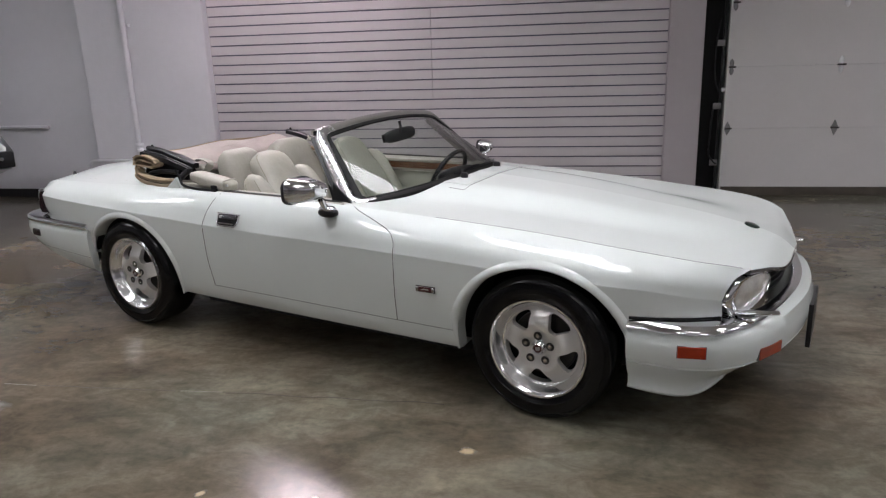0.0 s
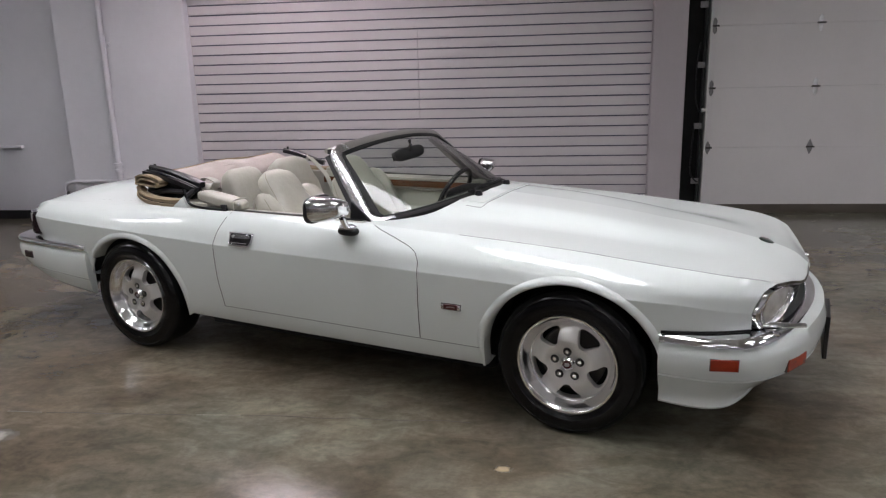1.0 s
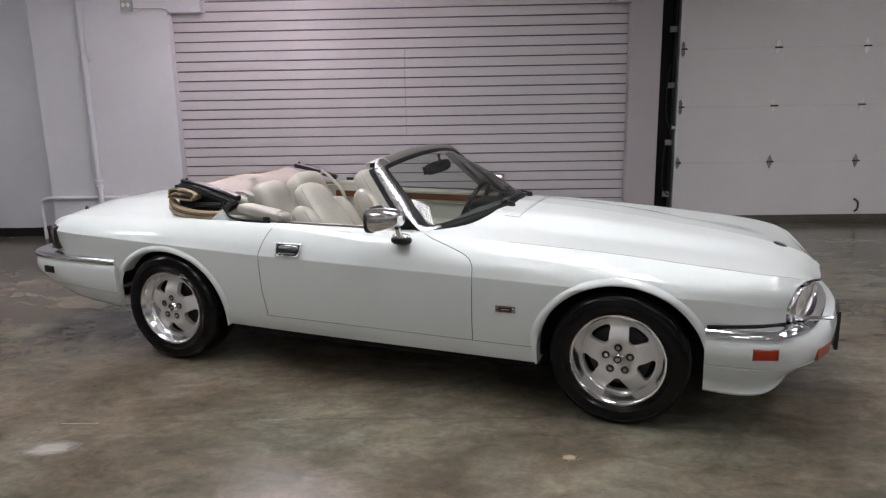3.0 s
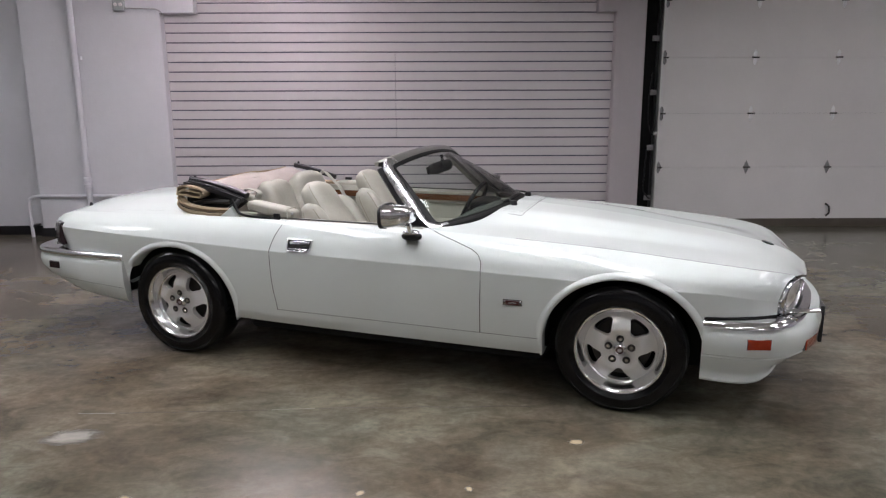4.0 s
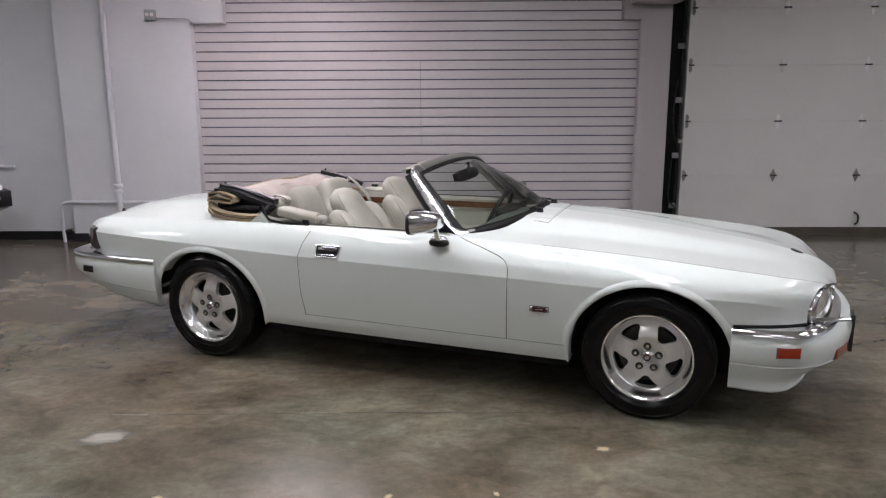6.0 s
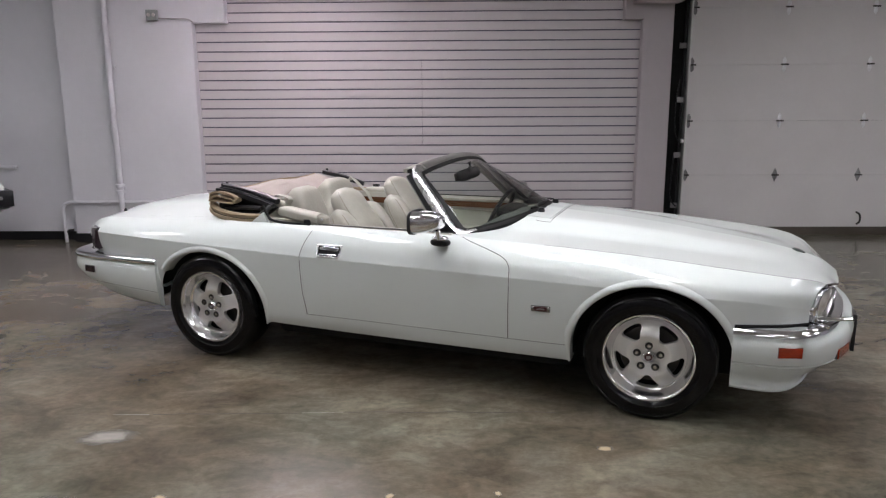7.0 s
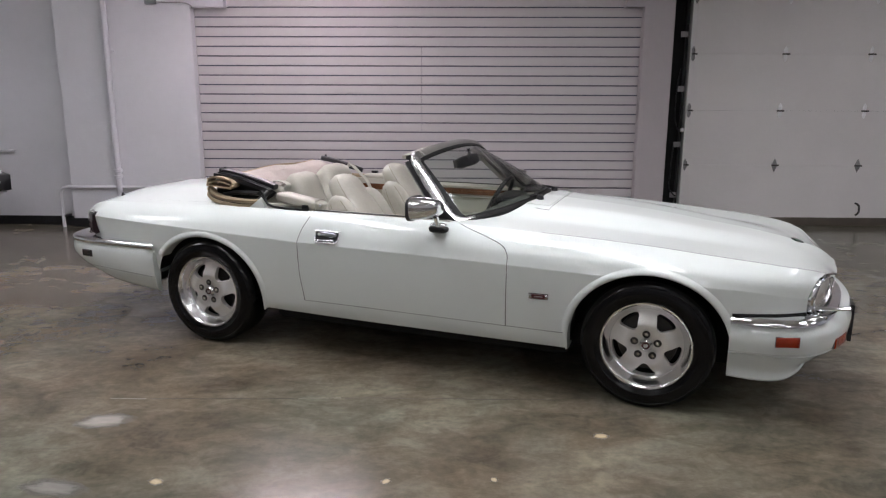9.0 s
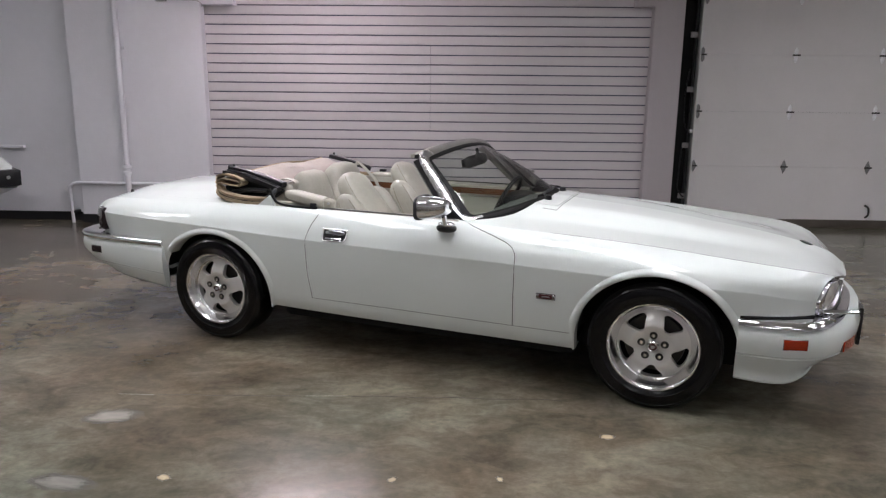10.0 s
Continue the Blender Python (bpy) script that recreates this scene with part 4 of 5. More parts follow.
rear_bumper = part("rear_bumper", sweep(bmesh.new(), REAR, rear_profile), PAINT, car, "white rear bumper with a chrome top strip", angle=50)
part("chrome_strip", sweep(bmesh.new(), REAR, [(-0.08, 0.580), (-0.018, 0.578), (0.002, 0.5755), (0.011, 0.569), (0.0145, 0.560), (0.0145, 0.550), (0.010, 0.541), (-0.08, 0.541)]), CHROME, rear_bumper, "chrome strip")


for s in (RIGHT, LEFT):
    run = [p for p in REAR if p.x > -3.62 and p.y * s > 0]
    part("groove", tube([(p.x, p.y + s * 0.0125, 0.366 + 0.04 * (-2.93 - p.x) / 0.66) for p in run], 0.0010, 6), GAP, rear_bumper)


def on_path(path, want):
    i = min(range(1, len(path) - 1), key=lambda k: want(path[k]))
    d = (path[i + 1] - path[i - 1]).normalized()
    return path[i], math.degrees(math.atan2(d.y, d.x))


def marker(path, want, z, w, h, mat, parent, name, label, out):
    p, turn = on_path(path, want)
    bm = bmesh.new()
    box(bm, -w / 2, w / 2, -0.008, 0.02, -h / 2, h / 2, 0.004)
    ob = part(name, bm, mat, parent, label, False)
    ob.matrix_basis = pose(p.x, p.y, z, 0, 0, turn) @ Matrix.Translation((0, -out, 0))
    rim = bmesh.new()
    box(rim, -w / 2 - 0.002, w / 2 + 0.002, -0.002, 0.01, -h / 2 - 0.002, h / 2 + 0.002, 0.001)
    part("bezel", rim, GAP, ob)


for s in (RIGHT, LEFT):
    marker(FRONT, lambda p: abs(p.x - 0.612) + (9 if p.y * s < 0 else 0), 0.405, 0.104, 0.047, AMBER, bumper, "side_marker", "amber-red side marker lens", 0.009)
    marker(FRONT, lambda p: abs(p.y - s * 0.58), 0.362, 0.15, 0.050, AMBER, bumper, "turn_lamp", "amber-red front turn lamp", 0.006)
    marker(REAR, lambda p: abs(p.x + 3.50) + (9 if p.y * s < 0 else 0), 0.474, 0.085, 0.042, RED, rear_bumper, "side_marker", "dark red side marker lens", 0.012)
    duct = part("brake_duct", pillow(0, 0, 0, 0.052, 0.010, 0.013, 2.6, 10), STEEL, bumper, "grey duct insert")
    duct.matrix_basis = pose(0.668, s * 0.684, 0.243, 0, 0, -46 * s)
part("plate_holder", prism(bmesh.new(), [(-0.145, 0.225), (0.145, 0.225), (0.15, 0.425), (-0.15, 0.425)], 0.962, 0.983, 0.006, axis="x"), BLACK, bumper, "black number plate holder, blank")

# ---- grille and nose ----
grille = part("grille", prism(bmesh.new(), [(0.68, 0.49), (0.77, 0.49), (0.80, 0.63), (0.70, 0.655)], -0.46, 0.46), DARK, car, "black recessed grille with a chrome bar", False)
for k in range(4):
    z = 0.522 + 0.03 * k
    part("grille_slat", sweep(bmesh.new(), smooth_path([(0.785 + 0.006 * k, -0.43, z), (0.835 + 0.004 * k, -0.2, z), (0.845 + 0.004 * k, 0, z), (0.835 + 0.004 * k, 0.2, z), (0.785 + 0.006 * k, 0.43, z)]), [(-0.03, -0.002), (0.0, -0.003), (0.0, 0.003), (-0.03, 0.002)]), BLACK, grille)
for sg in (RIGHT, LEFT):
    blade = smooth_path([(0.705, sg * 0.642, 0.520), (0.76, sg * 0.634, 0.522), (0.82, sg * 0.620, 0.523), (0.880, sg * 0.598, 0.524)])
    part("grille_blade", sweep(bmesh.new(), blade, lambda t: circle(0.026 * (1 - 0.55 * t), 12, 0.013 * (1 - 0.35 * t))), CHROME, grille, "chrome tapered blade")
LIP = [lines_at(0.66)[k] for k in (7, 8, 9)]
lip_path = smooth_path(mirrored([(x, -y, z - 0.006) for x, y, z in LIP] + [(0.876, 0, 0.623)]), 8)
part("nose_trim", sweep(bmesh.new(), lip_path, [(-0.06, -0.010), (-0.004, -0.014), (0.004, -0.006), (0.002, 0.004), (-0.05, 0.002)]), CHROME, car, "chrome trim under the bonnet lip")
emblem = turned([(0.0, 0.007), (0.026, 0.006), (0.034, 0.003), (0.036, -0.006)], 28, "z")
part("hood_emblem", emblem, GREEN, panels["hood", 1], "small round dark enamel emblem").matrix_basis = pose(0.692, 0, float(lines_at(0.531)[10][2]), 0, 19, 0)


def hood_edge(y):
    x = -0.590 - 0.055 * (abs(y) / 0.5) ** 4
    return Vector((x, y, top_z(x, y)))


part("hood_rear_gap", tube([Vector((-0.685, -0.372, top_z(-0.685, 0.372)))] + [hood_edge(y) for y in np.linspace(-0.365, 0.365, 31)] + [Vector((-0.685, 0.372, top_z(-0.685, 0.372)))], 0.0016, 6), GAP, panels["hood", 1])
vent = bmesh.new()
ends = [(-0.705 - 0.96 * screen_wrap(y / 0.725), y) for y in np.linspace(-0.32, 0.32, 17)] + [(hood_edge(y).x - 0.012, y) for y in np.linspace(0.32, -0.32, 17)]
lo, hi = ([vent.verts.new((x, y, top_z(x, y) + h)) for x, y in ends] for h in (-0.004, 0.0035))
for i in range(16):
    vent.faces.new((hi[i], hi[i + 1], hi[32 - i], hi[33 - i]))
for i in range(34):
    vent.faces.new((lo[i], lo[(i + 1) % 34], hi[(i + 1) % 34], hi[i]))
bmesh.ops.recalc_face_normals(vent, faces=vent.faces[:])
part("cowl_vent", vent, PAINT, panels["cowl", 1], "white raised vent panel before the windscreen")


# ---- headlamps ----
def headlamp(s):
    O = smooth_path([(0.690, -0.706, 0.580), (0.708, -0.666, 0.640), (0.735, -0.598, 0.655), (0.778, -0.490, 0.649), (0.800, -0.447, 0.632), (0.804, -0.446, 0.596), (0.784, -0.500, 0.548), (0.748, -0.583, 0.513), (0.712, -0.648, 0.502), (0.695, -0.684, 0.532)], 5, True)
    O = [Vector((p.x, p.y * -s, p.z)) for p in O]
    c = sum(O, Vector()) / len(O)
    n = Vector()
    for a, b in zip(O, O[1:] + O[:1]):
        n += (a - c).cross(b - c)
    n.normalize()
    n = n if n.x > 0 else -n
    shift = Vector((0.016, s * -0.029, 0.000))

    def ring(k, out, sh):
        return [c + (p - c) * k + n * out + shift * sh for p in O]

    def rings(name, rs, mat, label, parent, close=False):
        bm = bmesh.new()
        vs = [[bm.verts.new(p) for p in r] for r in rs]
        for a, b in zip(vs, vs[1:]):
            for i in range(len(O)):
                j = (i + 1) % len(O)
                bm.faces.new((a[i], a[j], b[j], b[i]))
        if close:
            bm.faces.new(vs[-1])
        bmesh.ops.recalc_face_normals(bm, faces=bm.faces[:])
        return part(name, bm, mat, parent, label)

    lamp = rings("headlamp", [ring(1.03, -0.05, 0), ring(1.025, 0.0, 0), ring(1.0, 0.014, 0), ring(0.94, 0.022, 0.35), ring(0.85, 0.017, 0.9), ring(0.81, -0.004, 1)], CHROME, "oval headlamp in a chrome bezel", car)
    rings("lens", [ring(0.82, 0.002, 1), ring(0.68, 0.008, 1), ring(0.46, 0.013, 1), ring(0.23, 0.016, 1), ring(0.02, 0.017, 1)], LENS, "ribbed clear lens", lamp, True)
    return lamp


for s in (RIGHT, LEFT):
    headlamp(s)

# ---- tail ----
bm = bmesh.new()
ring = [Vector(p) for p in BODY[0]]
loop = [bm.verts.new((p.x, -p.y, p.z)) for p in ring] + [bm.verts.new((p.x, p.y, p.z)) for p in ring[-2::-1]]
bm.faces.new(loop)
bmesh.ops.recalc_face_normals(bm, faces=bm.faces[:])
part("tail_panel", bm, PAINT, car, "white tail panel", False)
for s in (RIGHT, LEFT):
    path = smooth_path([(-3.478, s * 0.806, 0), (-3.522, s * 0.787, 0), (-3.556, s * 0.756, 0), (-3.585, s * 0.69, 0), (-3.600, s * 0.60, 0), (-3.606, s * 0.45, 0)], 5)
    k = -1 if s < 0 else 1
    prof = [(k * 0.004, 0.596), (k * 0.014, 0.604), (k * 0.018, 0.67), (k * 0.012, 0.722), (k * 0.0, 0.736), (k * -0.04, 0.736), (k * -0.04, 0.596)]
    lamp = part("tail_lamp", sweep(bmesh.new(), path, prof), RED, car, "dark red tail lamp with chrome edging")
    for z, off in ((0.596, 0.008), (0.736, 0.006)):
        part("edging", tube([Vector((p.x, p.y + s * off, z)) for p in path], 0.0035, 8), CHROME, lamp, "chrome edging")
    part("front_edging", tube([(-3.497, s * 0.803, 0.604), (-3.493, s * 0.810, 0.67), (-3.489, s * 0.798, 0.722)], 0.0025), SEAL, lamp, "chrome edging")

# ---- windscreen ----
def glass_low(v):
    return Vector((-0.725 - screen_wrap(v), 0.725 * v, 0.895 - 0.075 * v * v))


def glass_top(v):
    return Vector((-1.295 - 0.035 * v * v, 0.565 * v, 1.178 - 0.042 * v * v))


VS = [i / 16 - 1 for i in range(33)]
bm = bmesh.new()
grid = [[bm.verts.new(glass_low(v).lerp(glass_top(v), h / 12) + Vector((0.020, 0, 0.022)) * (1 - 0.85 * v * v) * math.sin(math.pi * h / 12)) for h in range(13)] for v in VS]
for a, b in zip(grid, grid[1:]):
    for h in range(12):
        bm.faces.new((a[h], b[h], b[h + 1], a[h + 1]))
bmesh.ops.recalc_face_normals(bm, faces=bm.faces[:])
screen = part("windscreen", bm, GLASS, car, "clear raked windscreen in a chrome and black frame")
screen.visible_shadow = False
# Bronze-grey stands for chrome that reflects the darker side of the room.
HEADER = material("dark_reflection_header", (0.27, 0.26, 0.245), 0.30, metal=0.6, coat=0.4, vary=0.1)


def on_glass(v, h):
    return glass_low(v).lerp(glass_top(v), h) + Vector((0.020, 0, 0.022)) * (1 - 0.85 * v * v) * math.sin(math.pi * min(max(h, 0), 1))


def glass_normal(v, h):
    return (on_glass(v + 0.01, h) - on_glass(v - 0.01, h)).cross(on_glass(v, h + 0.01) - on_glass(v, h - 0.01)).normalized()


def glass_band(points, profile, step=8, closed=False):
    """A band that follows a line of (across, up) shares on the windscreen."""
    line = smooth_path([(v, h, 0) for v, h in points], step, closed)
    n = len(line) - 1
    return sweep(bmesh.new(), [on_glass(p.x, p.y) for p in line], profile, closed, lambda t: glass_normal(line[round(t * n)].x, line[round(t * n)].y))


BAND = [(-0.031, -0.014), (0.031, -0.014), (0.032, -0.002), (0.027, 0.007), (0.016, 0.0115), (0.0, 0.0135), (-0.016, 0.0115), (-0.027, 0.007), (-0.032, -0.002)]
part("header", glass_band([(v * 0.9 / 8, 1.02) for v in range(-8, 9)], BAND, 3), HEADER, screen, "header rail, dark chrome reflections put in as bronze-grey")
part("header_roll", sweep(bmesh.new(), [glass_top(v * 0.97) + Vector((-0.040, 0, 0.002)) for v in VS], [(0.022, -0.016), (0.020, 0.006), (0.0, 0.013), (-0.024, 0.006), (-0.026, -0.014)]), BLACK, screen, "black header seal")
part("header_lining", sweep(bmesh.new(), [glass_top(v * 0.93) + Vector((-0.072, 0, -0.004)) for v in VS], [(0.020, -0.012), (0.022, 0.008), (0.0, 0.016), (-0.03, 0.008), (-0.03, -0.010)]), LEATHER_PANEL, screen, "cream header lining")
part("lower_seal", sweep(bmesh.new(), [glass_low(v * 0.95) + Vector((0.004, 0, -0.004)) for v in VS], [(0.026, -0.012), (0.024, 0.004), (0.0, 0.014), (-0.026, 0.013), (-0.030, -0.012)]), SEAL, screen, "black rubber seal")
part("glass_seal", glass_band([(-0.90, 0.012), (-0.935, 0.035), (-0.950, 0.10), (-0.953, 0.5), (-0.950, 0.88), (-0.93, 0.945), (-0.89, 0.962), (-0.5, 0.965), (0, 0.965), (0.5, 0.965), (0.89, 0.962), (0.93, 0.945), (0.950, 0.88), (0.953, 0.5), (0.950, 0.10), (0.935, 0.035), (0.90, 0.012), (0.5, 0.004), (0, 0.0), (-0.5, 0.004)], [(-0.017, -0.005), (0.017, -0.005), (0.018, 0.003), (0.0, 0.008), (-0.018, 0.003)], 6, True), SEAL, screen, "black glass seal")
for s in (RIGHT, LEFT):
    lo, hi = glass_low(s * 1.0), glass_top(s * 1.0)
    path = [lo.lerp(hi, t / 10) for t in range(-1, 11)]
    rail = [(s * v, h) for v, h in ((0.88, -0.028), (0.93, -0.022), (0.975, 0.015), (0.998, 0.10), (1.003, 0.3), (1.005, 0.6), (1.005, 0.86), (0.995, 0.95), (0.962, 1.005), (0.90, 1.02), (0.84, 1.02))]
    part("pillar_trim", glass_band(rail, BAND), PILLAR_CHROME if s < 0 else HEADER, screen, "chrome windscreen pillar trim" if s < 0 else "pillar trim, dark chrome reflections put in as bronze-grey")
    part("pillar_inner", sweep(bmesh.new(), [p + Vector((-0.042, s * 0.002, -0.020)) for p in path], [(-0.018, -0.016), (0.02, -0.016), (0.018, 0.010), (-0.016, 0.010)], up=(0.35, s * 0.85, 0.4)), BLACK if s < 0 else HEADER, screen, "black pillar seal" if s < 0 else "grey pillar lining")
mir = pillow(0, 0, 0, 0.016, 0.105, 0.036, 4, 10)
rv = part("rearview_mirror", mir, BLACK, screen, "black rear-view mirror")
rv.matrix_basis = pose(-1.215, 0.0, 1.078, 8, -10, -24)
part("mirror_stem", tube([(0.010, 0, 0.01), (0.03, 0, 0.045), (0.03, 0, 0.075)], 0.010), BLACK, rv)
part("mirror_glass", boxed(-0.0165, -0.0145, -0.112, 0.112, -0.023, 0.023, 0.0), MIRROR, rv, "mirror glass", False)
for v0, v1 in ((-0.26, 0.42), (0.29, 0.92)):
    blade = [glass_low(v0 + (v1 - v0) * i / 12) + Vector((-0.016, 0, 0.018)) for i in range(13)]
    wiper = part("wiper", tube(blade, 0.006, 8), BLACK, screen, "black wiper blade")
    pivot = glass_low(v0) + Vector((0.042, 0.0, -0.006))
    part("wiper_arm", tube(smooth_path([pivot + Vector((0, 0, 0.020)), pivot + Vector((-0.02, 0.012, 0.030)), blade[2] + Vector((0.004, 0, 0.006)), blade[6] + Vector((0, 0, 0.006))]), 0.006, 8), BLACK, wiper)
    part("wiper_pivot", turned([(0.0, 0.034), (0.016, 0.032), (0.021, 0.018), (0.023, -0.02)], 14, "z"), BLACK, wiper).location = pivot


# ---- door mirrors, handles, badges ----
def door_mirror(s):
    base = part("door_mirror", pillow(-1.070, s * 0.862, 0.808, 0.055, 0.030, 0.022, 2.5, 12), BLACK, panels["door", s], "chrome door mirror on a black foot")
    part("mirror_foot_cap", pillow(-1.070, s * 0.866, 0.828, 0.046, 0.024, 0.014, 2.5, 10), CHROME, base, "chrome foot")
    part("stalk", tube([(-1.070, s * 0.868, 0.82), (-1.068, s * 0.895, 0.85), (-1.068, s * 0.91, 0.88)], 0.016, 10), CHROME, base, "chrome stalk")
    bm = bmesh.new()
    rings = []
    for k in range(13):
        t = k / 12
        u = t * math.pi / 2
        sc = math.cos(u) ** 0.40 if t < 1 else 0.0
        rings.append((-1.155 + 0.140 * math.sin(u), (0.20 + 0.80 * sc) * (1 - 0.30 * math.sin(u) ** 1.5) if t < 1 else 0.10))
    vs = []
    for x, k in rings:
        row = []
        for i in range(32):
            a = 2 * math.pi * i / 32
            cy, cz = math.cos(a), math.sin(a)
            r = (abs(cy) ** 3.5 + abs(cz) ** 3.5) ** (-1 / 3.5)
            row.append(bm.verts.new((x, s * 0.965 + 0.098 * k * cy * r, 0.928 + 0.060 * k * cz * r + 0.008 * cy * s + 0.06 * (1 - k) * (1 if k > 0.3 else 0.6) * 0.3)))
        vs.append(row)
    for a, b in zip(vs, vs[1:]):
        for i in range(32):
            bm.faces.new((a[i], a[(i + 1) % 32], b[(i + 1) % 32], b[i]))
    bm.faces.new(vs[-1])
    bmesh.ops.recalc_face_normals(bm, faces=bm.faces[:])
    shell = part("shell", bm, CHROME, base, "polished chrome shell")
    bm = bmesh.new()
    d = [(0.965 * s + 0.100 * math.cos(2 * math.pi * i / 32) * (abs(math.cos(2 * math.pi * i / 32)) ** 3.5 + abs(math.sin(2 * math.pi * i / 32)) ** 3.5) ** (-1 / 3.5), 0.928 + 0.062 * math.sin(2 * math.pi * i / 32) * (abs(math.cos(2 * math.pi * i / 32)) ** 3.5 + abs(math.sin(2 * math.pi * i / 32)) ** 3.5) ** (-1 / 3.5)) for i in range(32)]
    prism(bm, d, -1.172, -1.152, 0.005, axis="x")
    part("rim", bm, BLACK, base, "black rim")
    if s > 0:
        base.matrix_basis = Matrix.Translation((-1.085, 0.810, 0.805)) @ Matrix.Diagonal((0.60, 0.48, 0.80, 1)) @ Matrix.Translation((1.070, -0.862, -0.808))
    part("glass", prism(bmesh.new(), [(y * 0.9 + 0.0965 * s, z * 0.9 + 0.0928) for y, z in d], -1.1745, -1.1725, axis="x"), MIRROR, base, "mirror glass", False)


for s in (RIGHT, LEFT):
    door_mirror(s)
    m = Matrix.Translation((-1.722, s * (side_y(-1.722, 0.717) + 0.002), 0.717)) @ pose(0, 0, 0, (-24 if s < 0 else 24), 0, 0) @ Matrix.Scale(0.88, 4)
    ring = [(-0.082, 0.030), (-0.076, 0.036), (0.076, 0.036), (0.082, 0.030), (0.080, -0.012), (0.066, -0.034), (0.058, -0.037), (-0.066, -0.037), (-0.076, -0.032), (-0.082, -0.010)]
    h = part("door_handle", prism(bmesh.new(), [(a * 0.97, b * 0.96) for a, b in ring], -0.006, 0.006, 0.002), BLACK, panels["door", s], "chrome flap door handle in a dark recess")
    h.matrix_basis = m
    k = 1 if s < 0 else -1
    part("surround", tube(smooth_path([(a, -0.007 * k, b) for a, b in ring], 3, True), 0.0048, 10, True, up=(0, 1, 0)), CHROME, h, "bright chrome surround")
    part("flap", pillow(0.004, -0.008 * k, 0.014, 0.066, 0.008, 0.0155, 4, 12), DARKENED_CHROME, h, "chrome flap, dark reflection in its colour")
    part("lower_bar", tube([(-0.062, -0.010 * k, -0.024), (0.056, -0.010 * k, -0.024)], 0.0045, 8), CHROME, h, "chrome bar")
    part("lock", turned([(0, -0.022), (0.008, -0.021), (0.010, -0.012)], 14), STEEL, h).location = (-0.052, 0 if s < 0 else 0.034, 0.014)
    b = part("fender_badge", boxed(-0.047, 0.047, -0.004, 0.004, -0.0125, 0.0125, 0.004), CHROME, panels["front_fender", s], "small chrome and maroon badge")
    b.matrix_basis = pose(-0.526, s * (side_y(-0.526, 0.512) + 0.003), 0.512)
    part("badge_bed", boxed(-0.049, 0.049, -0.0025, 0.0025, -0.0150, 0.0150, 0.002), BLACK, b, "black rubber bed")
    part("badge_face", boxed(-0.034, 0.034, -0.006, 0.006, -0.0105, 0.0105, 0.003), MAROON, b, "maroon face")
    for x in (-0.041, 0.041):
        part("end_cap", pillow(x, -0.003 * k, 0, 0.0065, 0.006, 0.0125, 3, 10), CHROME, b, "bright chrome end")
    part("badge_mark", prism(bmesh.new(), [(-0.022, -0.004), (0.0, -0.001), (0.022, -0.002), (0.018, 0.003), (-0.002, 0.003), (-0.018, 0.0)], -0.0072, 0.0072), STEEL, b, "plain silver shape")
part("aerial", turned([(0.0, 0.012), (0.005, 0.011), (0.010, 0.004), (0.014, -0.014)], 14, "z"), BLACK, panels["rear_quarter", RIGHT], "small black aerial cap").location = (-3.470, -0.558, top_z(-3.42, 0.558) + 0.010)

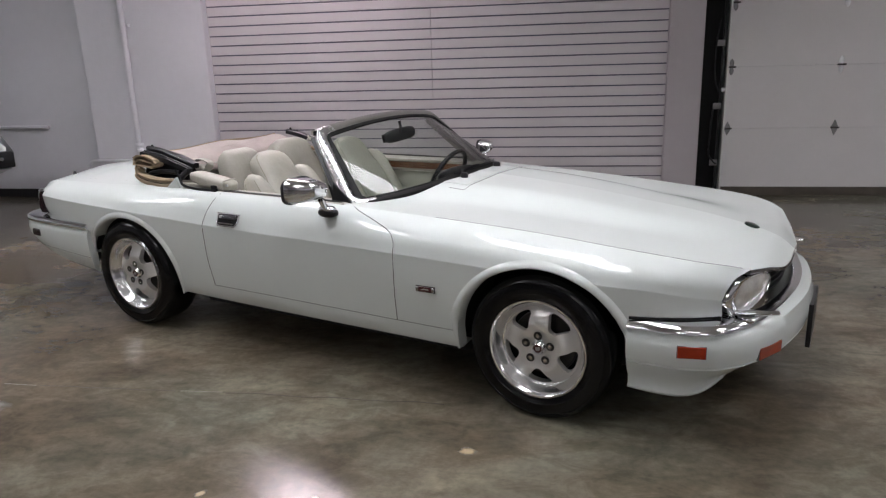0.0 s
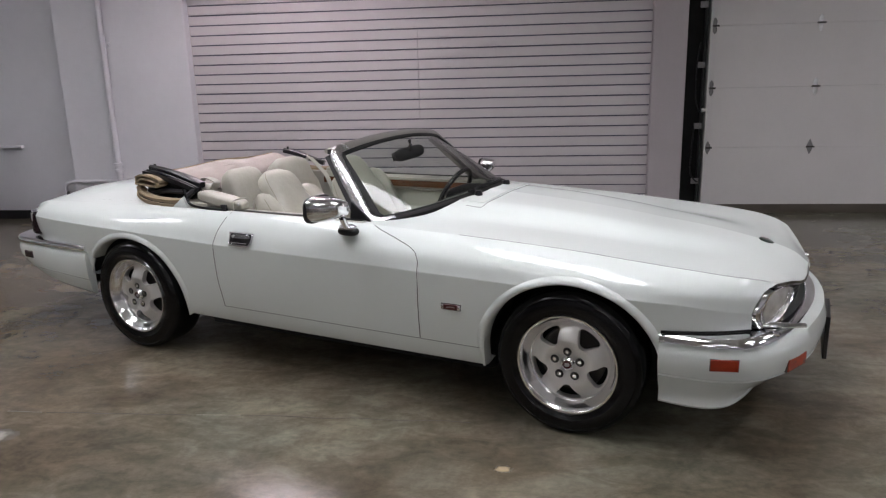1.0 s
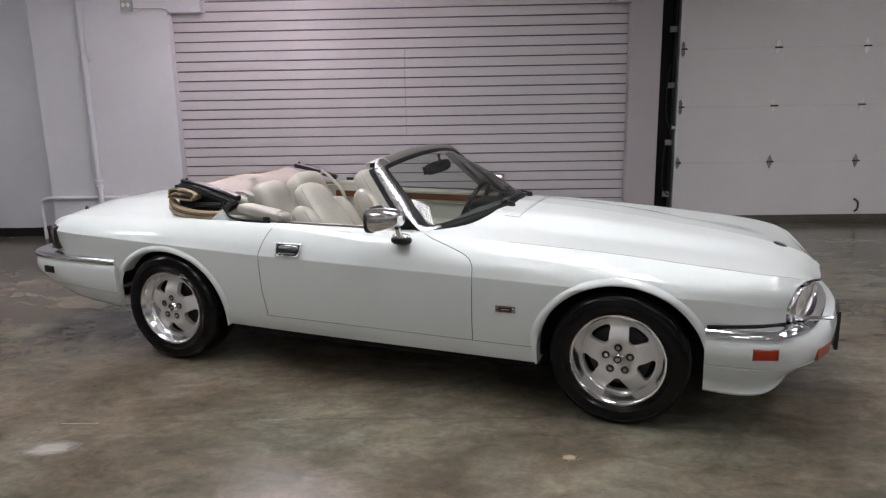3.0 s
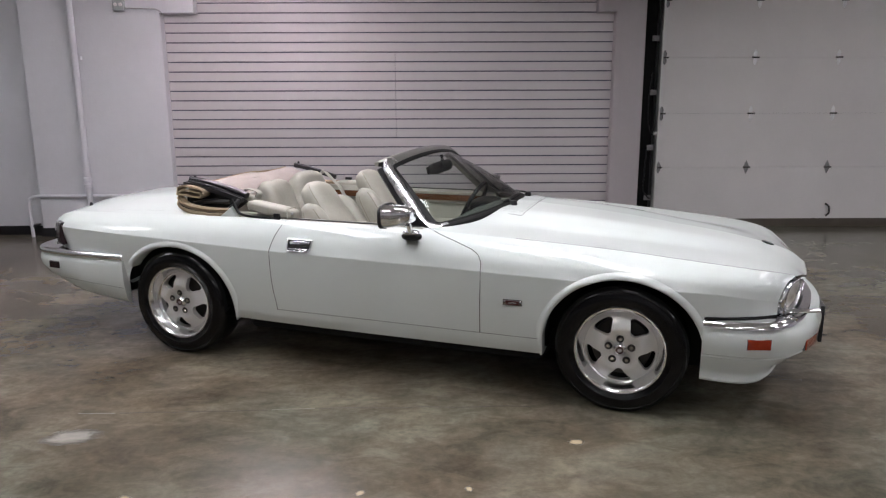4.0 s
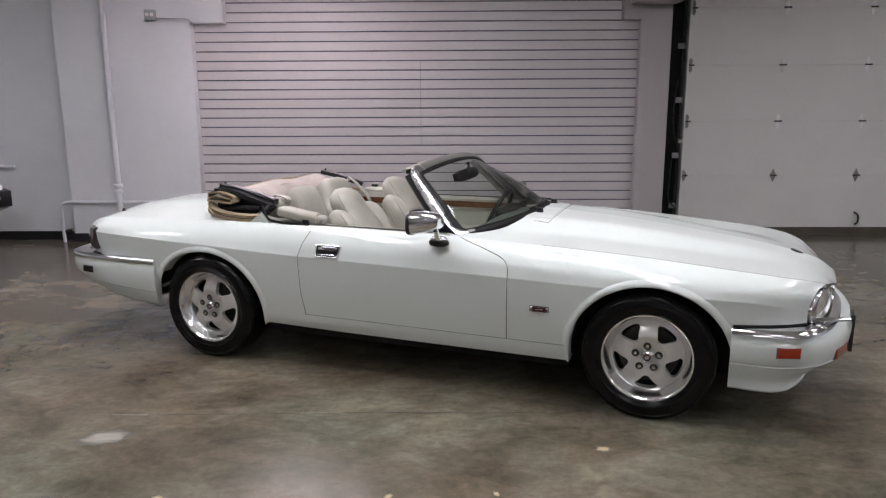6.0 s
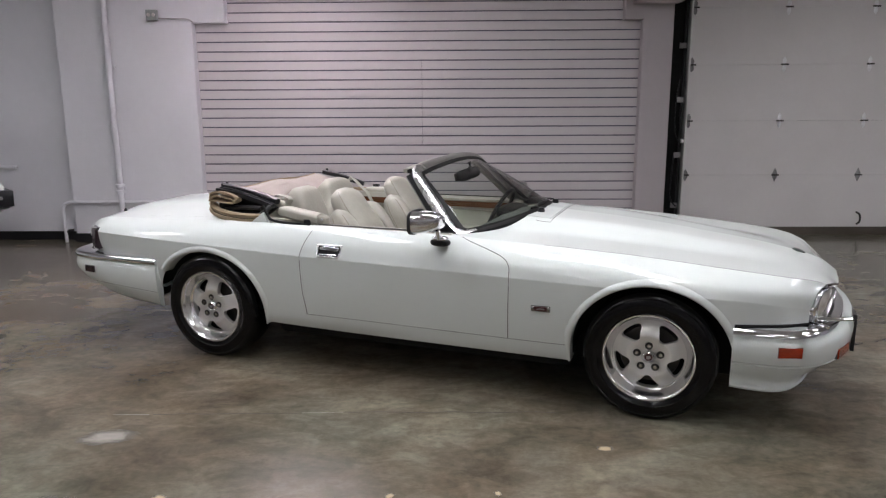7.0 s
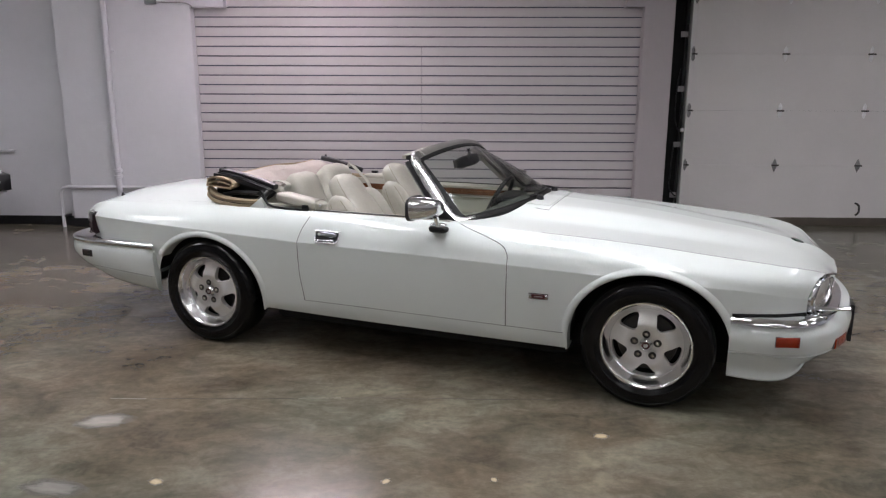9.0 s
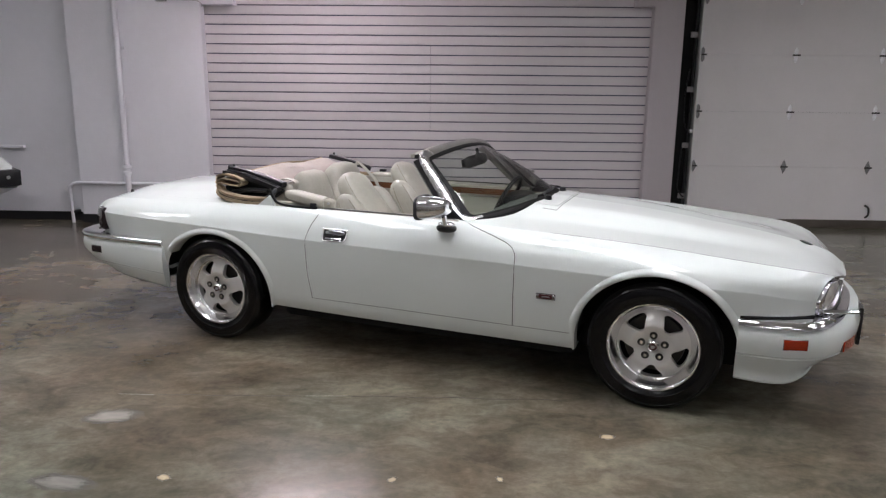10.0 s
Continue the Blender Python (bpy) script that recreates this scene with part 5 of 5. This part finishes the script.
# ---- cabin ----
part("cabin_floor", boxed(-2.62, -0.80, -0.72, 0.72, 0.28, 0.33, 0.01), CARPET, car, "beige carpeted floor")
part("rear_bulkhead", prism(bmesh.new(), [(-2.52, 0.33), (-2.44, 0.33), (-2.48, 0.84), (-2.56, 0.84)], -0.70, 0.70, 0.01), LEATHER_PANEL, car, "cream bulkhead")
part("front_bulkhead", boxed(-0.84, -0.80, -0.70, 0.70, 0.33, 0.80, 0.01), CARPET, car, "beige bulkhead")
for s in (RIGHT, LEFT):
    y = s * 0.70
    door = panels["door", s]
    inner = part("door_card", boxed(-1.90, -0.86, min(y, y - s * 0.05), max(y, y - s * 0.05), 0.33, 0.795, 0.015), LEATHER_PANEL, door, "cream door card with walnut strip")
    bm = bmesh.new()
    for a, b in ((-1.885, -1.04),):
        prism(bm, [(s * 0.778, 0.832), (s * 0.774, 0.839), (s * 0.70, 0.834), (s * 0.655, 0.828), (s * 0.652, 0.815), (s * 0.75, 0.80)], a, b, 0.004, axis="x")
    part("door_cap", bm, LEATHER_PANEL, door, "cream door top roll")
    part("window_slot", boxed(-1.87, -1.06, min(s * 0.738, s * 0.768), max(s * 0.738, s * 0.768), 0.834, 0.8415, 0.001), SEAL, door, "black window seal")
    part("wood_strip", boxed(-2.30, -0.95, min(s * 0.641, s * 0.655), max(s * 0.641, s * 0.655), 0.768, 0.812, 0.004), WOOD, door, "polished walnut strip")
    part("chrome_bead", boxed(-1.86, -0.95, min(s * 0.638, s * 0.655), max(s * 0.638, s * 0.655), 0.748, 0.758, 0.003), CHROME, door, "chrome bead")
    part("armrest", pillow(-1.45, s * 0.625, 0.60, 0.27, 0.045, 0.04, 3, 12), LEATHER, door, "cream armrest")
    part("vent_window", prism(bmesh.new(), [(-1.14, 0.832), (-1.02, 0.832), (-1.125, 0.925)], min(s * 0.73, s * 0.745), max(s * 0.73, s * 0.745), 0.003), BLACK, door, "black quarter-light corner")
    q = part("quarter_trim", boxed(-2.50, -1.90, min(y, y - s * 0.04), max(y, y - s * 0.04), 0.33, 0.85, 0.015), LEATHER_PANEL, panels["rear_quarter", s], "cream quarter trim")
    if s < 0:
        pad = part("quarter_pad", pillow(0, 0, 0, 0.155, 0.052, 0.031, 4.5, 16, pose(0, 0, 0, 0, 9, 0)), LEATHER, panels["rear_quarter", s], "padded cream quarter top")
        pad.location = (-1.980, s * 0.715, 0.880)
        part("pad_piping", tube([Vector((0.118 + 0.002 * math.cos(a), -0.054 * math.copysign(abs(math.cos(a)) ** 0.5, math.cos(a)), -0.018 + 0.033 * math.copysign(abs(math.sin(a)) ** 0.5, math.sin(a)))) for a in np.linspace(0, 2 * math.pi, 33)[:-1]], 0.0035, 6, True, up=(1, 0, 0)), LEATHER_PANEL, pad)
        part("pad_clip", boxed(0.146, 0.157, -0.056, -0.044, -0.014, -0.002, 0.003), STEEL, pad, "small chrome clip")
        part("belt_loop", sweep(bmesh.new(), smooth_path([(-2.285, -0.55, 0.950), (-2.26, -0.55, 0.966), (-2.21, -0.55, 0.962), (-2.175, -0.55, 0.945), (-2.19, -0.56, 0.91), (-2.21, -0.56, 0.87)]), [(-0.022, -0.003), (0.022, -0.003), (0.022, 0.003), (-0.022, 0.003)], up=(1, 0, 0.6)), LEATHER_PANEL, panels["rear_quarter", s], "beige belt strap")
        part("belt_guide", pillow(-2.225, -0.58, 0.905, 0.040, 0.025, 0.035, 3, 10), LEATHER, panels["rear_quarter", s], "cream belt guide")
    else:
        part("quarter_pad", pillow(-2.17, s * 0.715, 0.850, 0.14, 0.05, 0.030, 4, 12), LEATHER, panels["rear_quarter", s], "padded cream quarter top")
    part("latch_pad", boxed(-1.945, -1.905, min(s * 0.745, s * 0.775), max(s * 0.745, s * 0.775), 0.838, 0.868, 0.005) if s < 0 else boxed(-2.25, -2.20, 0.72, 0.75, 0.880, 0.900, 0.005), BLACK, panels["rear_quarter", s], "black latch pad")
    if s < 0:
        part("quarter_seal", tube(smooth_path([(-2.235, s * 0.745, 0.93), (-2.205, s * 0.755, 0.89), (-2.17, s * 0.765, 0.855), (-2.08, s * 0.772, 0.842), (-1.9, s * 0.775, 0.838)]), 0.0075, 8), SEAL, panels["rear_quarter", s], "black rubber seal")
    if s < 0:
        part("quarter_fillet", prism(bmesh.new(), [(-2.315, 0.828), (-2.19, 0.832), (-2.228, 0.893)], min(s * 0.745, s * 0.765), max(s * 0.745, s * 0.765), 0.006), PAINT, panels["rear_quarter", s])


def loft(rows, n=32, power=3.0):
    """Rounded sections: rows of (x, z, half thickness, half width), drawn across y."""
    bm = bmesh.new()
    vs = []
    for x, z, d, w in rows:
        row = []
        for i in range(n):
            a = 2 * math.pi * i / n
            c, s = math.cos(a), math.sin(a)
            r = (abs(c) ** power + abs(s) ** power) ** (-1 / power)
            row.append(bm.verts.new((x + d * c * r, w * s * r, z + 0.4 * d * c * r)))
        vs.append(row)
    for a, b in zip(vs, vs[1:]):
        for i in range(n):
            bm.faces.new((a[i], a[(i + 1) % n], b[(i + 1) % n], b[i]))
    bm.faces.new(vs[0][::-1])
    bm.faces.new(vs[-1])
    bmesh.ops.recalc_face_normals(bm, faces=bm.faces[:])
    return bm


SEAM_THREAD = material("seam_shadow", (0.27, 0.25, 0.205), 0.8)


def front_seat(y):
    rows = []
    for t in np.linspace(0, 1, 36):
        z = 0.40 + 0.60 * t
        x = -1.60 - 0.27 * t - 0.05 * t * t
        w = float(pchip([(0, 0.19), (0.5, 0.188), (0.66, 0.170), (0.76, 0.140), (0.86, 0.138), (0.95, 0.118), (1, 0.05)], t))
        d = float(pchip([(0, 0.09), (0.3, 0.088), (0.75, 0.072), (0.85, 0.066), (0.95, 0.05), (1, 0.012)], t))
        rows.append((x, z, d, w))
    seat = part("front_seat", loft(rows), LEATHER, car, "cream leather bucket seat with built-in headrest")
    seat.location = (0, y, 0)
    part("seat_cushion", pillow(-1.36, 0, 0.42, 0.27, 0.25, 0.085, 3.5, 16), LEATHER, seat)
    for k in (-1, 1):
        wing = []
        for t in np.linspace(0, 1, 26):
            z = 0.42 + 0.478 * t
            e = math.sqrt(max(0.0, 1 - max(0, (t - 0.72) / 0.28) ** 2.4))
            wing.append((-1.585 - 0.262 * t, z, (0.098 - 0.026 * t) * (0.12 + 0.88 * e), 0.056 * (0.25 + 0.75 * e)))
        part("bolster", loft(wing, 24, 2.6), LEATHER, seat).location = (0, k * 0.200, 0)
        welt = [(x + 0.2 * d, k * 0.200 + k * (w + 0.001) * 0.93, z) for x, z, d, w in wing[2:-2]]
        part("bolster_seam", tube(smooth_path(welt, 2), 0.0032, 6), LEATHER_PANEL, seat)
        for share in (-0.35, 0.72):
            side = [(x + share * d, k * (0.200 + w * (1 - abs(share) ** 2.6) ** (1 / 2.6)), z + 0.4 * share * d) for x, z, d, w in wing[2:-2]]
            part("side_seam", tube(smooth_path(side, 2), 0.0024, 6), SEAM_THREAD, seat)
        part("cushion_bolster", pillow(-1.36, k * 0.22, 0.465, 0.25, 0.05, 0.06, 3, 12), LEATHER, seat)
    insert = []
    for t in np.linspace(0, 1, 16):
        insert.append((-1.545 - 0.235 * t, 0.50 + 0.34 * t, 0.02 * (1 - (2 * t - 1) ** 8), 0.13 * (1 - 0.3 * (2 * t - 1) ** 8)))
    part("back_insert", loft(insert, 24), LEATHER, seat, "stitched centre panel")
    rim = [rows[i] for i in range(20, 35)]
    for k in (-1, 1):
        part("headrest_seam", tube(smooth_path([(x + 0.55 * d, k * w * 0.93, z + 0.22 * d) for x, z, d, w in rim], 2), 0.0024, 6), SEAM_THREAD, seat)
    part("seat_base", boxed(-1.62, -1.12, -0.20, 0.20, 0.33, 0.36, 0.01), BLACK, seat)


front_seat(-0.37)
front_seat(0.37)
for y, wide, dx in ((-0.23, 0.145, 0.08), (0.32, 0.225, 0.0)):
    rows = []
    for t in np.linspace(0, 1, 24):
        w = wide * float(pchip([(0, 1.04), (0.62, 1.0), (0.72, 0.86), (0.92, 0.76), (1, 0.40)] if dx == 0 else [(0, 1.04), (0.8, 1.0), (0.94, 0.92), (1, 0.62)], t))
        d = float(pchip([(0, 0.09), (0.7, 0.080), (0.93, 0.060), (1, 0.014)], t))
        rows.append((-2.22 - 0.16 * t + dx, 0.45 + 0.53 * t, d, w))
    rs = part("rear_seat", loft(rows, 36, 3.6), LEATHER, car, "cream leather rear seat back")
    rs.location = (0, y, 0)
    part("seat_cushion", pillow(-2.05 + dx, 0, 0.44, 0.17, wide + 0.03, 0.07, 3.5, 12), LEATHER, rs)
belt_strap = sweep(bmesh.new(), smooth_path([(-2.37, 0.52, 0.93), (-2.335, 0.51, 0.965), (-2.30, 0.50, 0.962), (-2.23, 0.50, 0.90), (-2.16, 0.50, 0.82), (-2.08, 0.50, 0.60), (-2.05, 0.5, 0.45)]), [(-0.022, -0.002), (0.022, -0.002), (0.022, 0.002), (-0.022, 0.002)], up=(1, 0, 0.3))
part("seat_belt", belt_strap, LEATHER_PANEL, car, "beige seat belt")

dash = prism(bmesh.new(), [(-0.80, 0.45), (-1.06, 0.50), (-1.10, 0.60), (-1.09, 0.73), (-1.05, 0.79), (-0.95, 0.825), (-0.84, 0.83), (-0.80, 0.825)], -0.56, 0.56, 0.03, 3)
dash = part("dashboard", dash, LEATHER_PANEL, car, "cream dashboard with a walnut fascia")
part("dash_top", prism(bmesh.new(), [(-0.79, 0.846), (-0.83, 0.851), (-0.95, 0.832), (-1.03, 0.808), (-1.02, 0.795), (-0.80, 0.83)], -0.36, 0.36, 0.008), material("dark_green_grey_dash", (0.10, 0.105, 0.095), 0.7, vary=0.1, bump=0.3, bump_scale=250), dash, "dark dash top")
part("fascia", boxed(-1.104, -1.09, -0.54, 0.54, 0.61, 0.72, 0.005), WOOD, dash, "walnut fascia")
part("binnacle", pillow(-1.02, 0.36, 0.80, 0.09, 0.20, 0.045, 3, 12), BLACK, dash, "black instrument hood")
wheel_path = [Vector((0, 0.185 * math.cos(2 * math.pi * i / 40), 0.185 * math.sin(2 * math.pi * i / 40))) for i in range(40)]
sw = part("steering_wheel", tube(wheel_path, 0.0145, 10, True, up=(1, 0, 0)), BLACK, car, "black steering wheel with a padded hub")
sw.matrix_basis = pose(-1.115, 0.36, 0.775, 0, 26, 0)
part("hub", pillow(0.03, 0, 0, 0.035, 0.075, 0.065, 3, 12), BLACK, sw)
for a in (0, 180, 250, 290):
    c, s_ = math.cos(radians(a)), math.sin(radians(a))
    part("spoke", tube([(0.02, 0.05 * c, 0.05 * s_), (0.0, 0.18 * c, 0.18 * s_)], 0.013, 8, up=(1, 0, 0)), BLACK, sw)
part("column", tube([(0.04, 0, 0), (0.22, 0, -0.02)], 0.03, 12, up=(0, 0, 1)), BLACK, sw)
part("console", boxed(-1.95, -1.08, -0.10, 0.10, 0.33, 0.56, 0.03), LEATHER_PANEL, car, "cream centre console")

# ---- folded soft top ----
top = part("folded_top", bmesh.new(), LINING, car, "folded tan canvas soft top with black frame rails")
bm = bmesh.new()
rows = []
for i in range(41):
    y = -0.50 + 0.97 * i / 40
    e = min(1, (0.56 - abs(y - 0.02)) / 0.08)
    w = 0.010 * math.sin(y * 17) + 0.006 * math.sin(y * 41 + 1)
    hgt = 0.007 * math.sin(y * 9 + 2) - 0.010 * max(0, math.sin(y * 6.1 + 0.7)) ** 6
    rows.append([(-2.76, y, 0.872), (-2.73 + w, y, 0.92), (-2.69 + w, y, 0.965 + hgt), (-2.62, y, 0.994 + hgt), (-2.56, y, 0.990 + hgt), (-2.50 + w, y, 0.965 + hgt), (-2.45 + w, y, 0.915), (-2.42, y, 0.86)])
vs = [[bm.verts.new(p) for p in r] for r in rows]
for a, b in zip(vs, vs[1:]):
    for k in range(7):
        bm.faces.new((a[k], a[k + 1], b[k + 1], b[k]))
bm.faces.new(vs[0])
bm.faces.new(vs[-1][::-1])
bmesh.ops.recalc_face_normals(bm, faces=bm.faces[:])
part("lining_fold", bm, LINING, top, "pinkish beige folded lining", angle=60)
for k, (dx, dz) in enumerate(((-0.020, 0.0035), (0.035, -0.004), (0.075, -0.020))):
    part("lining_crease", tube([(-2.60 + dx + 0.006 * math.sin(5 * y + k), y, 0.990 + dz + 0.007 * math.sin(y * 9 + 2) - 0.010 * max(0, math.sin(y * 6.1 + 0.7)) ** 6) for y in np.linspace(-0.48, 0.45, 32)], 0.0030, 6), LINING, top, "raised lining crease")
part("tan_edge", tube([(-2.615, -0.5 + 0.97 * i / 30, 0.993 + 0.007 * math.sin((-0.5 + 0.97 * i / 30) * 9 + 2)) for i in range(31)], 0.0055, 8), CANVAS, top, "tan edge binding")
for s in (RIGHT, LEFT):
    y = s * 0.61
    part("frame_rail", sweep(bmesh.new(), smooth_path([(-2.615, y, 1.022 if s < 0 else 0.995), (-2.50, y, 1.006 if s < 0 else 0.975), (-2.34, y - s * 0.005, 0.972 if s < 0 else 0.935), (-2.215 if s < 0 else -2.27, y + s * 0.01, 0.938 if s < 0 else 0.912)]), [(-0.020, -0.016), (0.020, -0.016), (0.022, 0.012), (0.008, 0.018), (-0.018, 0.014)]), BLACK, top, "black frame rail")
    if s < 0:
        part("frame_rail", sweep(bmesh.new(), smooth_path([(-2.625, y + s * 0.045, 0.998), (-2.50, y + s * 0.045, 0.982), (-2.34, y + s * 0.045, 0.948), (-2.225, y + s * 0.045, 0.915)]), [(-0.018, -0.014), (0.018, -0.014), (0.018, 0.012), (-0.018, 0.012)]), BLACK, top, "black frame rail")
    if s < 0:
        for dy, dz, r in ((0.022, 0.028, 0.006), (0.048, 0.016, 0.005)):
            part("rail_bead", tube(smooth_path([(-2.60, y + s * dy, 0.998 + dz), (-2.48, y + s * dy, 0.983 + dz), (-2.33, y + s * dy, 0.945 + dz), (-2.24, y + s * dy, 0.918 + dz)]), r, 8), BLACK, top, "black rail bead")
        part("lower_bar", sweep(bmesh.new(), smooth_path([(-2.56, y + s * 0.06, 0.880), (-2.45, y + s * 0.06, 0.900), (-2.30, y + s * 0.06, 0.902)]), circle(0.014, 8)), BLACK, top, "black frame bar")
        # Added black sheet that stands for the shade between the folds.
        part("gap_filler", prism(bmesh.new(), [(-2.66, 0.86), (-2.44, 0.85), (-2.42, 0.93), (-2.62, 0.955)], y + s * 0.02, y + s * 0.005, 0.004), DARK, top, "dark filler for the shade between the folds")
    if s < 0:
        part("frame_link", sweep(bmesh.new(), smooth_path([(-2.235, y + s * 0.04, 0.925), (-2.26, y + s * 0.08, 0.885), (-2.31, y + s * 0.09, 0.845)]), circle(0.017, 8)), BLACK, top, "black frame link")
    if s < 0:
        part("frame_plate", prism(bmesh.new(), [(-2.62, 0.86), (-2.30, 0.85), (-2.22, 0.90), (-2.30, 0.95), (-2.62, 0.975)], min(y - s * 0.03, y + s * 0.02), max(y - s * 0.03, y + s * 0.02), 0.008), DARK, top, "black frame plate")
    part("rail_tip", turned([(0, 0.016), (0.007, 0.014), (0.009, 0.0), (0.009, -0.02)], 10, "z"), BLACK, top).location = (-2.585, y, 1.030 if s < 0 else 1.008)
    if s < 0:
        # upper fold: flat doubled canvas, open towards the front
        for name, pts, half in (("upper_fold", [(-2.655, 0.942), (-2.642, 0.972), (-2.60, 0.988), (-2.54, 0.985), (-2.478, 0.968), (-2.462, 0.952), (-2.466, 0.936), (-2.484, 0.928)], 0.0055),
                                ("inner_fold", [(-2.640, 0.948), (-2.60, 0.966), (-2.54, 0.962), (-2.490, 0.948)], 0.0045),
                                ("under_fold", [(-2.655, 0.938), (-2.60, 0.936), (-2.54, 0.930), (-2.486, 0.925)], 0.0050)):
            line = smooth_path([(px, y + s * 0.07 + 0.004 * math.sin(40 * px), pz) for px, pz in pts], 5)
            part(name, sweep(bmesh.new(), line, [(-0.048, -half), (0.030, -half), (0.033, 0.0), (0.030, half), (-0.048, half)]), CANVAS, top, "tan canvas fold")
        part("fold_hem", tube([p + Vector((0, s * 0.031, 0.006)) for p in smooth_path([(-2.645, y + s * 0.07, 0.972), (-2.60, y + s * 0.07, 0.988), (-2.54, y + s * 0.07, 0.985), (-2.478, y + s * 0.07, 0.968)], 5)], 0.0028, 6), HEM, top, "stitched hem")
    low = smooth_path([(-2.648, y + s * 0.05, 0.912), (-2.644, y + s * 0.07, 0.890), (-2.60, y + s * 0.09, 0.866), (-2.50, y + s * 0.105, 0.848), (-2.38, y + s * 0.11, 0.842), (-2.262, y + s * 0.11, 0.846)])
    part("lower_fold", sweep(bmesh.new(), low, lambda t: [(-0.022, -0.022), (0.014, -0.026), (0.026, -0.014), (0.024, 0.000 + 0.003 * math.sin(23 * t)), (0.017, 0.003), (0.019, 0.010), (0.021, 0.020 + 0.003 * math.sin(17 * t)), (0.008, 0.030), (-0.02, 0.028)], ), CANVAS, top, "tan canvas fold", angle=28)
    part("fold_hem", tube([p + Vector((0, s * 0.024, 0.021)) for p in low], 0.0032, 6), HEM, top, "pale stitched hem")
    part("fold_crease", tube([p + Vector((0, s * 0.0185, 0.003)) for p in low], 0.0022, 6), DARK, top, "dark crease between the layers")

# ---------------- the other car, at the wall ----------------
other = thing("parked_car", pose(-4.74, 5.60, 0, 0, 0, 44), "white car with a black bumper, parked at the wall", "car")
side = [(-4.3, 0.32), (-0.95, 0.32), (-0.50, 0.52), (-0.05, 0.66), (-0.05, 0.83), (-0.14, 0.93), (-0.45, 1.00), (-1.35, 1.06), (-1.9, 1.42), (-3.3, 1.42), (-3.9, 1.05), (-4.3, 1.0)]
part("body", prism(bmesh.new(), side, 0.02, 1.72, 0.05, 3), PAINT, other, "white painted body")
bump = prism(bmesh.new(), [(-0.42, 0.64), (-0.05, 0.655), (-0.004, 0.66), (0.0, 0.79), (-0.02, 0.80), (-0.42, 0.80)], -0.02, 1.76, 0.012, 2)
ob_bump = part("bumper", bump, BLACK, other, "black bumper")
part("lower_valance", prism(bmesh.new(), [(-0.55, 0.47), (-0.40, 0.50), (-0.03, 0.645), (-0.55, 0.645)], 0.0, 1.74, 0.01), STEEL, other, "grey lower valance")
part("bumper_bolt", turned([(0, -0.03), (0.014, -0.03), (0.016, -0.018)], 14), STEEL, ob_bump, "bright bolt").location = (-0.10, 0, 0.735)
part("bumper_strip", boxed(-0.42, -0.22, -0.028, -0.018, 0.70, 0.735, 0.004), CHROME, ob_bump, "bright strip")
for x in (-0.95, -3.45):
    for y, turn in ((0.14, 0), (1.60, 180)):
        w = part("wheel", turned([(0.18, 0.09), (0.26, 0.10), (0.30, 0.08), (0.31, 0.05), (0.31, -0.05), (0.30, -0.08), (0.26, -0.10), (0.18, -0.08), (0.0, -0.07)], 40), RUBBER, other, "black tyre")
        w.matrix_basis = pose(x, y, 0.31, 0, 0, turn)
        part("hubcap", turned([(0.0, -0.105), (0.08, -0.10), (0.17, -0.085), (0.185, -0.075)], 32), STEEL, w, "silver hubcap")
